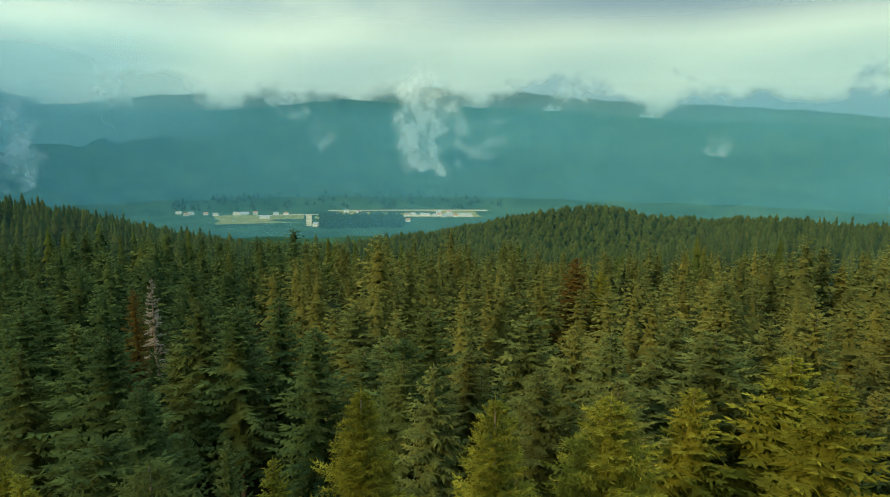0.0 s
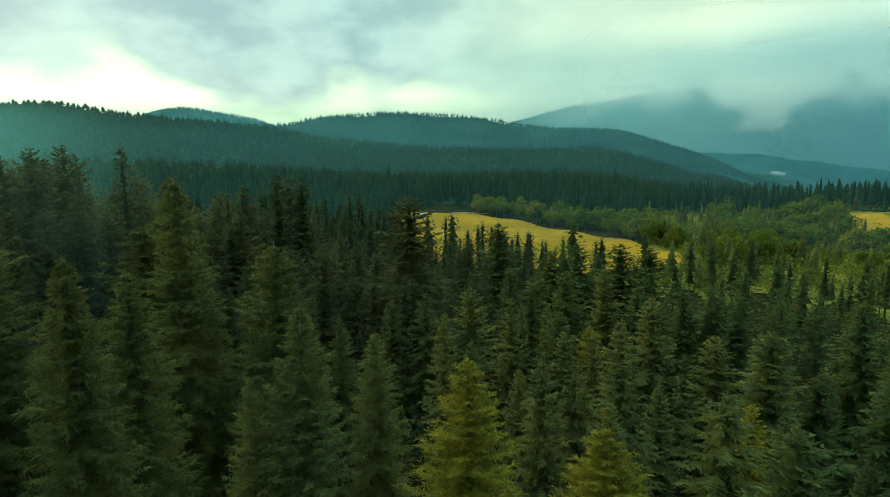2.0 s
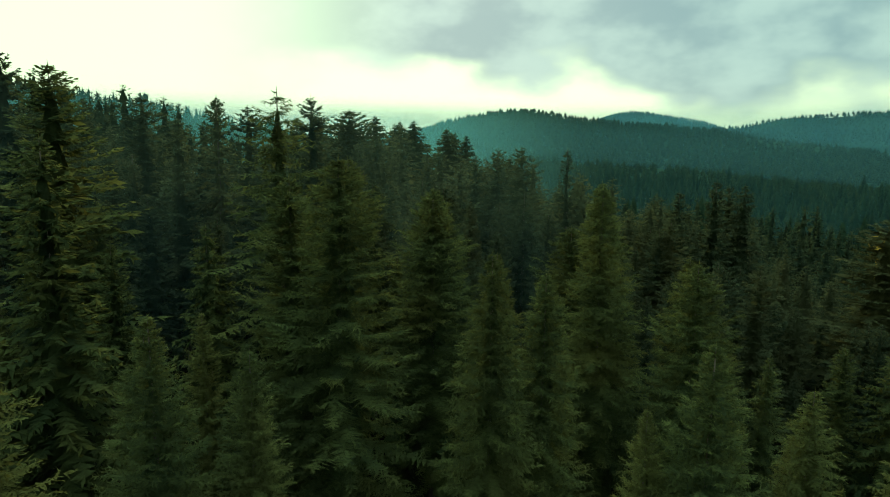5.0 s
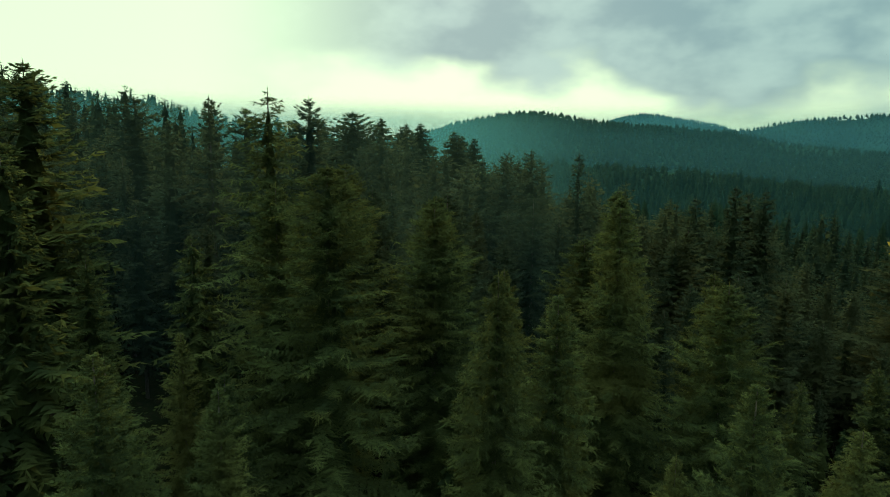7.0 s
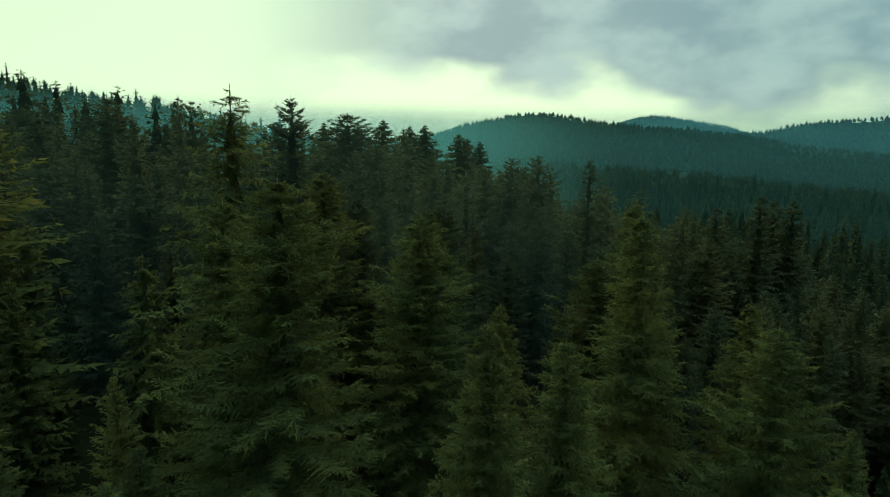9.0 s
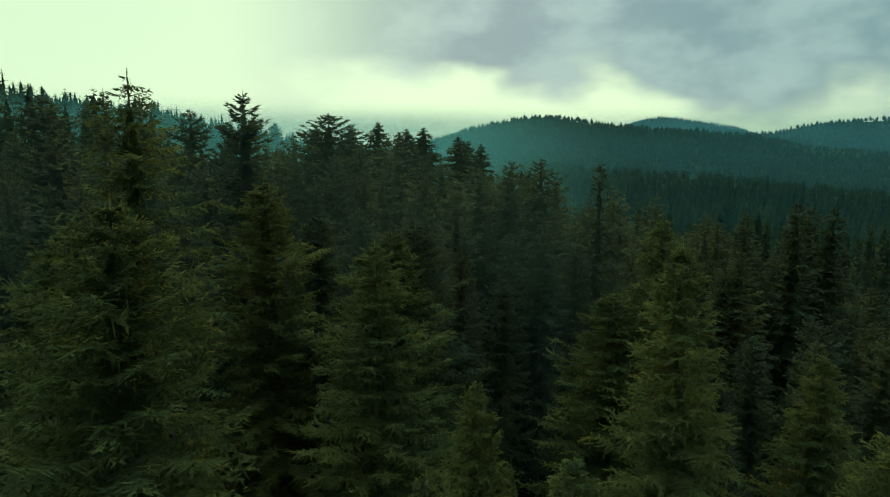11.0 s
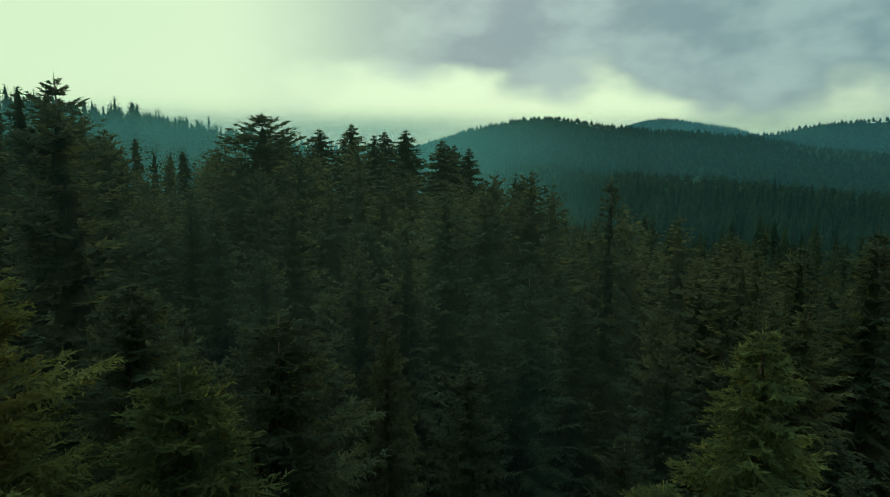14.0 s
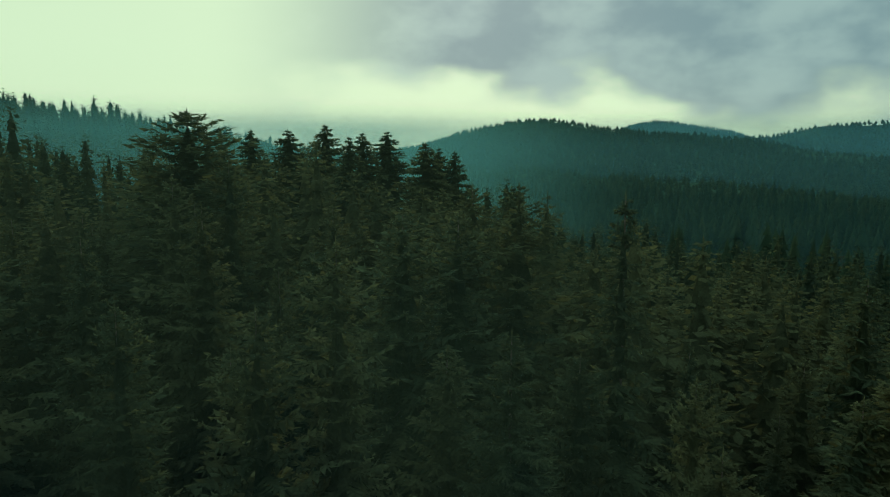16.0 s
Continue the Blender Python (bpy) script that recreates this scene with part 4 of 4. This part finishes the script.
def build_broadleaf():
    g = np.random.default_rng(77)
    first = [broadleaf(s, "rounded light green broadleaf tree beside the dry meadow") for s in (3, 4, 5)]
    spots = []
    for _ in range(62):  # along the meadow's far edge
        b = g.uniform(45, 64)
        far = np.interp(b, [40, 45, 55, 60, 64], [396, 388, 301, 262, 230])
        spots.append((b, far + g.uniform(3, 34), g.uniform(0.7, 1.25)))
    for _ in range(105):  # round the small strip of meadow
        b = g.uniform(66, 85)
        spots.append((b, g.uniform(215, 400), g.uniform(0.6, 1.15)))
    used = 0
    for i, (b, r, k) in enumerate(spots):
        x, y = r * math.sin(radians(b)) - 7, r * math.cos(radians(b)) - 29
        if bool(in_meadow(np.array(x), np.array(y), 2.0)):
            continue
        z = float(land(np.array(x), np.array(y)))
        m = pose(x, y, z, 0, 0, g.uniform(0, 360)) @ Matrix.Diagonal((k * g.uniform(0.9, 1.3), k * g.uniform(0.9, 1.3), k, 1))
        if used < 3:
            first[used].matrix_basis = m
        else:
            copy_thing(first[i % 3], Matrix.Identity(4)).matrix_basis = m
        used += 1
    # low bushes and saplings between them
    n = 1700
    b, r = g.uniform(61, 86, n), g.uniform(170, 400, n)
    x, y = r * np.sin(np.radians(b)) - 7, r * np.cos(np.radians(b)) - 29
    k = ~in_meadow(x, y, 1.0)
    x, y = x[k], y[k]
    shapes = [(V, F, np.zeros(len(V))) for V, F in (leafy_shape(s, 1.0, 0.5, 6, 6) for s in (11, 12, 13))]
    pts = np.stack([x, y, land(x, y)], -1)
    h = g.uniform(2.5, 6.0, len(x))
    V, F, N, S = joined(shapes, pts, g.integers(0, 3, len(x)), h, h * g.uniform(0.9, 1.4, len(x)), g.uniform(0, 6.28, len(x)))
    tagged(new("scrub", mesh_of("scrub", V, F, [LEAVES], normals=N, young=S)), "light green bushes and saplings in the clearing", "bushes", kind="stuff")
    n = 150
    b, r = g.uniform(61, 86, n), g.uniform(170, 400, n)
    x, y = r * np.sin(np.radians(b)) - 7, r * np.cos(np.radians(b)) - 29
    k = ~in_meadow(x, y, 1.0)
    forest("young spruces scattered in the scrub", (x[k], y[k], g.uniform(5, 14, k.sum())), T3, [NEEDLES], 9, (0.7, 1.0))


build_broadleaf()


# ---- haze, low cloud and mist ----
def vapour(name, color, alpha_of, glow=0.0):
    """Thin vapour: mostly clear, what it holds scatters the light on it."""
    m, n = material(name)
    pos = n.add("ShaderNodeNewGeometry").outputs["Position"]
    a = alpha_of(n, pos)
    tone = color(n, pos) if callable(color) else (*color, 1)
    d = n.add("ShaderNodeBsdfDiffuse", Color=tone)
    t = n.add("ShaderNodeBsdfTranslucent", Color=tone)
    h = n.add("ShaderNodeMixShader", Fac=0.5)
    n.t.links.new(d.outputs[0], h.inputs[1])
    n.t.links.new(t.outputs[0], h.inputs[2])
    clear = n.add("ShaderNodeBsdfTransparent")
    mix = n.add("ShaderNodeMixShader", Fac=a)
    n.t.links.new(clear.outputs[0], mix.inputs[1])
    n.t.links.new(h.outputs[0], mix.inputs[2])
    finish(n, mix.outputs[0])
    return m


def wall_of_air(name, label, mat, r, b0, b1, z0, z1, nb, nz, wob=0.0, category="haze"):
    """An upright curved sheet of vapour that follows the circle of distance r."""
    B, Z = np.meshgrid(np.radians(np.linspace(b0, b1, nb)), np.linspace(z0, z1, nz), indexing="ij")
    R = r * (1 + wob * np.sin(B * 17) * np.cos(Z * 0.01))
    V = np.stack([R * np.sin(B), R * np.cos(B), Z], -1).reshape(-1, 3)
    i = np.arange((nb - 1) * nz).reshape(nb - 1, nz)[:, :-1]
    F = np.stack([i, i + nz, i + nz + 1, i + 1], -1).reshape(-1, 4)
    return tagged(new(name, mesh_of(name, V, F, [mat], True)), label, category, kind="stuff")


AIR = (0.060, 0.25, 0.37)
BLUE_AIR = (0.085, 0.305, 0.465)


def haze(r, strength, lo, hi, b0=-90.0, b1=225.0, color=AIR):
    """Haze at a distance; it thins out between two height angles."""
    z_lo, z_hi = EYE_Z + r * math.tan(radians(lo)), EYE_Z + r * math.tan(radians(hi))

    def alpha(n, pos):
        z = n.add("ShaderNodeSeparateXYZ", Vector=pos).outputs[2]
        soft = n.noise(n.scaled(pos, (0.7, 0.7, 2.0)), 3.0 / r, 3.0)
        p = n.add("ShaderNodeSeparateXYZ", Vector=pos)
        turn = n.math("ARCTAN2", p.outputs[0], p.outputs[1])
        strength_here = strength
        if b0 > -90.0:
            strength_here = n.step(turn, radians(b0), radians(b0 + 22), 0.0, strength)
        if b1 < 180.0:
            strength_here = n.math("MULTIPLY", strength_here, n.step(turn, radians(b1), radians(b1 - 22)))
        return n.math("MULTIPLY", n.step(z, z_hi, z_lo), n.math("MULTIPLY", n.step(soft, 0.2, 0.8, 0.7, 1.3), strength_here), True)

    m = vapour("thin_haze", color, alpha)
    wall_of_air("haze", "thin blue-green haze veil added over the forest", m, r, max(b0, -90), b1, -190, z_hi, 110, 6)


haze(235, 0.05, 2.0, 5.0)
# close veil added to lift the dark tones of the wood
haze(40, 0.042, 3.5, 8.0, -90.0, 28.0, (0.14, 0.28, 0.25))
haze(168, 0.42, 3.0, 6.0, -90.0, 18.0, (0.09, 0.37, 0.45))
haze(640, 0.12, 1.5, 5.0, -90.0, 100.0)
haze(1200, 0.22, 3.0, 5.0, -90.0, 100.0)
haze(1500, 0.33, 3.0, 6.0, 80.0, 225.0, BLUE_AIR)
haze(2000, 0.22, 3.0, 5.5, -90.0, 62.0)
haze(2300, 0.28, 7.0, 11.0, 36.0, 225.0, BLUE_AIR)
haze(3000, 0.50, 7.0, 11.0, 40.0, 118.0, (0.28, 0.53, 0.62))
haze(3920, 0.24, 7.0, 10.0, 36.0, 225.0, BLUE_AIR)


def low_cloud():
    """The ragged underside of the cloud that hides the summits across the valley."""
    r = 3450.0

    def alpha(n, pos):
        z = n.add("ShaderNodeSeparateXYZ", Vector=pos).outputs[2]
        big = n.noise(n.scaled(pos, (1.0, 1.0, 1.3)), 0.0022, 5.0, 0.55)
        e = n.math("ADD", z, n.math("MULTIPLY", n.math("SUBTRACT", big, 0.5), 1000.0))
        p = n.add("ShaderNodeSeparateXYZ", Vector=pos)
        turn = n.math("ARCTAN2", p.outputs[0], p.outputs[1])
        side = n.step(turn, 0.8, 1.3)
        e = n.math("ADD", e, n.step(turn, 2.0, 1.3, 0.0, 90.0))
        top = n.step(z, EYE_Z + 820.0, EYE_Z + 520.0, 0.0, 0.97)
        body = n.math("ADD", n.step(e, EYE_Z + 205.0, EYE_Z + 400.0, 0.0, 0.95), n.step(z, EYE_Z - 80.0, EYE_Z + 400.0, 0.0, 0.2))
        return n.math("MULTIPLY", n.math("MULTIPLY", body, side), top, True)

    def tone(n, pos):
        p = n.add("ShaderNodeSeparateXYZ", Vector=pos)
        turn = n.math("ARCTAN2", p.outputs[0], p.outputs[1])
        # colour made paler where the sun misses the sheet, to even its brightness
        return n.mix(n.step(turn, 1.6, 2.5), (0.84, 0.90, 0.90), (0.46, 0.56, 0.63))

    m = vapour("low_cloud", tone, alpha)
    wall_of_air("low_cloud", "pale grey cloud base clinging to the mountain tops", m, r, 45, 215, EYE_Z - 100, EYE_Z + 820, 120, 10, 0.01, "cloud")


low_cloud()


def mist_material(dense):
    """Rising mist: torn wisps, denser towards the core."""
    m, n = material("rising_mist")
    tc = n.add("ShaderNodeTexCoord").outputs["Object"]
    info = n.add("ShaderNodeObjectInfo")
    shift = n.add("ShaderNodeVectorMath", op="MULTIPLY_ADD")
    n.put(shift.inputs[0], info.outputs["Location"])
    shift.inputs[1].default_value = (0.013, 0.017, 0.011)
    n.put(shift.inputs[2], tc)
    big = n.noise(n.scaled(shift.outputs[0], (1.0, 1.0, 1.4)), 1.9, 4.0, 0.5)
    sep = n.add("ShaderNodeSeparateXYZ", Vector=tc)
    rad = n.math("ADD", n.math("MULTIPLY", sep.outputs[0], sep.outputs[0]), n.math("MULTIPLY", sep.outputs[2], sep.outputs[2]))
    a = n.math("SUBTRACT", n.math("MULTIPLY", n.math("SUBTRACT", big, 0.40), 1.7), n.math("MULTIPLY", n.math("MULTIPLY", rad, rad), 0.5))
    a = n.math("MULTIPLY", n.step(a, -0.05, 0.42), dense, True)
    d = n.add("ShaderNodeBsdfDiffuse", Color=(0.55, 0.62, 0.70, 1))
    clear = n.add("ShaderNodeBsdfTransparent")
    mix = n.add("ShaderNodeMixShader", Fac=a)
    n.t.links.new(clear.outputs[0], mix.inputs[1])
    n.t.links.new(d.outputs[0], mix.inputs[2])
    finish(n, mix.outputs[0])
    return m


MIST, FAINT_MIST = mist_material(0.55), mist_material(0.20)


def build_mist():
    """Wisps: bearing, height angle of the middle, half width and half height in degrees, lean."""
    k = 9
    U, W = np.meshgrid(np.linspace(-1, 1, k), np.linspace(-1, 1, k), indexing="ij")
    V, F = [], []
    i = np.arange((k - 1) * k).reshape(k - 1, k)[:, :-1]
    q = np.stack([i, i + k, i + k + 1, i + 1], -1).reshape(-1, 4)
    for j, y in enumerate((-0.6, 0.6)):
        V.append(np.stack([U * (1 - 0.1 * j), y + 0.25 * np.sin(U * 2 + j) + 0.2 * np.cos(W * 3 + j), W * (1 - 0.08 * j)], -1).reshape(-1, 3))
        F.append(q + j * k * k)
    thick, thin = (mesh_of("mist", np.concatenate(V), np.concatenate(F), [m], True) for m in (MIST, FAINT_MIST))
    wisps = [(95.7, 0.2, 2.2, 3.6, 0), (129.4, 2.0, 3.0, 5.4, -14), (134.6, 1.4, 2.2, 2.2, 12), (119.8, 1.7, 1.3, 1.6, -10), (117.0, 4.2, 1.8, 1.2, 20),
             (85.0, 2.0, 1.6, 2.2, 6), (81.9, 3.9, 0.9, 1.2, 0), (90.2, -1.2, 1.8, 1.2, 0), (155.0, 0.6, 1.2, 1.0, 0)]
    for b, e, w2, h2, lean in wisps:
        r = 2550.0
        m = Matrix.Translation((r * math.sin(radians(b)), r * math.cos(radians(b)), EYE_Z + r * math.tan(radians(e))))
        m = m @ Matrix.Rotation(-radians(b), 4, "Z") @ Matrix.Rotation(radians(lean), 4, "Y") @ Matrix.Diagonal((r * radians(w2 * 1.3), 60.0, r * radians(h2 * 1.2), 1))
        ob = new("mist_wisp", thick if h2 > 3 else thin)
        ob.matrix_basis = m
        tagged(ob, "white wisp of mist rising from the wooded slope", "mist", "mist wisps across the valley")


build_mist()


# ---- the valley: fields, tracks, village ----
FIELD = ground_mat("hay_field", ((0.090, 0.105, 0.042), (0.145, 0.132, 0.050), (0.065, 0.088, 0.036)), 0.012)
PALE = ground_mat("gravel_yard", ((0.22, 0.20, 0.14), (0.28, 0.25, 0.18), (0.18, 0.165, 0.12)), 0.02)


def plain(name, color, rough=0.7):
    m, n = material(name)
    pos = n.add("ShaderNodeTexCoord").outputs["Object"]
    v = n.noise(pos, 1.5, 4.0)
    c = n.mix(n.step(v, 0.3, 0.7), tuple(0.85 * q for q in color), color)
    finish(n, n.add("ShaderNodeBsdfPrincipled", Base_Color=c, Roughness=rough).outputs[0])
    return m


PLASTER = plain("white_plaster", (0.48, 0.47, 0.43))
TIN = plain("grey_tin_roof", (0.20, 0.21, 0.21), 0.5)
TILE = plain("brown_tiled_roof", (0.26, 0.13, 0.08))
PANE = plain("dark_window_glass", (0.03, 0.035, 0.04), 0.15)
PLANK = plain("weathered_planks", (0.30, 0.25, 0.19))



def uneven_edge(x, y):
    """Fields give way to scrub along wavering edges."""
    return np.sin(x * 0.021 + 2.0 * np.sin(y * 0.013)) + np.sin(y * 0.031 + 1.4 * np.sin(x * 0.017)) > -0.75


for b0, b1, r0, r1 in ((109.5, 117.3, 1800, 2060), (118.3, 120.0, 1780, 2030), (119.5, 125.0, 1980, 2160), (125.6, 135.0, 1920, 2150)):
    patch("field", "pale green and yellow hay field in the valley", FIELD, b0, b1, r0, r1, 70, 40, 1.2, uneven_edge, "field")
patch("village_yard", "pale gravel yards between the village houses", PALE, 126.6, 133.2, 1925, 1990, 24, 4, 1.8, None, "yard")
patch("road", "pale gravel road running down the valley fields", PALE, 117.5, 118.0, 1700, 2010, 4, 24, 1.9, None, "road")
patch("road", "narrow pale gravel lane along the fields", PALE, 113.0, 118.6, 2012, 2030, 24, 3, 2.0, None, "road")
patch("road", "narrow pale gravel lane on the field's far side", PALE, 119.5, 134.5, 2128, 2146, 40, 3, 2.1, None, "road")
patch("dirt_track", "pale dirt track at the meadow's far edge", PALE, 43.0, 46.5, 390, 394, 20, 3, 0.7, None, "track")
patch("dirt_track", "short pale dirt track between the bushes", PALE, 47.8, 49.0, 418, 436, 6, 6, 0.8, None, "track")


def box(x0, x1, y0, y1, z0, z1):
    V = [(x, y, z) for x in (x0, x1) for y in (y0, y1) for z in (z0, z1)]
    return V, [(0, 1, 3, 2), (4, 6, 7, 5), (0, 4, 5, 1), (2, 3, 7, 6), (0, 2, 6, 4), (1, 5, 7, 3)]


def house(label, wall_mat, roof_mat, w2, d2, h2, category="house"):
    """A gabled house: walls, overhanging roof, door and windows."""
    root = tagged(new("house"), label, category, "houses of the valley")
    V, F = box(-w2, w2, -d2, d2, -1.0, h2)
    V += [(-w2, 0, h2 + d2 * 0.75), (w2, 0, h2 + d2 * 0.75)]
    me = bpy.data.meshes.new("walls")
    me.from_pydata(V, [], F + [(1, 8, 3), (5, 7, 9)])
    me.materials.append(wall_mat)
    o = 0.5
    top, low = h2 + d2 * 0.75 + 0.25, h2 - 0.25
    R, G = [], []
    for sgn in (-1, 1):
        k = len(R)
        R += [(-w2 - o, 0, top), (w2 + o, 0, top), (w2 + o, sgn * (d2 + o), low), (-w2 - o, sgn * (d2 + o), low)]
        R += [(x, y, z - 0.25) for x, y, z in R[k:k + 4]]
        G += [tuple(k + j for j in f) for f in ((0, 1, 2, 3), (7, 6, 5, 4), (0, 4, 5, 1), (1, 5, 6, 2), (2, 6, 7, 3), (3, 7, 4, 0))]
    mr = bpy.data.meshes.new("roof")
    mr.from_pydata(R, [], G)
    mr.materials.append(roof_mat)
    walls, roof = new("walls", me), new("roof", mr)
    walls.parent = roof.parent = root
    mw = bpy.data.meshes.new("window")
    mw.from_pydata(*[(v if i != 1 else []) for i, v in enumerate((box(-0.6, 0.6, -0.06, 0.06, -0.8, 0.8)[0], [], box(-0.6, 0.6, -0.06, 0.06, -0.8, 0.8)[1]))])
    mw.materials.append(PANE)
    for sgn in (-1, 1):
        for x in (-0.55, 0.0, 0.55):
            win = new("window", mw)
            win.parent = walls
            win.location = (x * w2, sgn * (d2 + 0.02), h2 * 0.55)
    return root


def build_village():
    g = np.random.default_rng(31)
    kinds = [house("white plastered village house with a grey tin roof", PLASTER, TIN, 8.0, 5.0, 5.5), house("white plastered village house with a brown tiled roof", PLASTER, TILE, 7.0, 5.0, 5.0),
             house("long white farm building with a pale tin roof", PLASTER, TIN, 15.0, 6.5, 5.0)]
    spots = [(112.0, 2060, 2), (111.3, 2075, 0), (113.0, 2080, 1), (113.8, 1935, 2), (114.8, 2040, 0), (115.7, 2035, 1), (118.6, 1700, 2), (121.2, 2085, 0), (122.3, 2075, 1), (109.6, 2060, 0), (108.8, 2100, 1), (107.6, 2120, 0), (107.2, 2090, 1), (106.6, 2150, 0),
             (126.9, 1960, 1), (127.5, 1975, 0), (128.6, 1950, 2), (129.6, 1935, 0), (130.0, 1965, 1), (130.4, 1925, 0), (130.9, 1950, 2), (131.5, 1930, 1), (132.0, 1960, 0), (132.6, 1940, 2), (129.9, 2040, 0), (130.9, 2060, 1), (126.2, 1810, 0), (127.0, 1795, 1)]
    used = set()
    for b, r, k in spots:
        x, y = r * math.sin(radians(b)) - 7, r * math.cos(radians(b)) - 29
        m = pose(x, y, float(land(np.array(x), np.array(y))) + 1.2, 0, 0, -b + g.uniform(-25, 25))
        if k in used:
            copy_thing(kinds[k], m)
        else:
            kinds[k].matrix_basis = m
            used.add(k)
    for b, r in ((71.3, 2660), (70.9, 2690)):  # farm across the lower valley
        x, y = r * math.sin(radians(b)) - 7, r * math.cos(radians(b)) - 29
        copy_thing(kinds[2], pose(x, y, float(land(np.array(x), np.array(y))), 0, 0, -b))
    hut = house("small weathered plank hut with a pale tin roof on the meadow", PLANK, TIN, 2.3, 1.3, 1.3, "hut")
    b, r = 40.2, 358
    x, y = r * math.sin(radians(b)) - 7, r * math.cos(radians(b)) - 29
    hut.matrix_basis = pose(x, y, float(land(np.array(x), np.array(y))) + 0.3, 0, 0, -b + 15)
    # dark trees along the valley fields
    n = 420
    b, r = g.uniform(118.8, 126.5, n), g.uniform(1640, 1950, n)
    b2, r2 = g.uniform(106, 136, 150), g.uniform(2150, 2330, 150)
    b, r = np.concatenate([b, b2]), np.concatenate([r, r2])
    x, y = r * np.sin(np.radians(b)) - 7, r * np.cos(np.radians(b)) - 29
    forest("dark conifers along the valley fields", (x, y, g.uniform(12, 22, len(x))), T4, [FARWOOD], 12)


build_village()
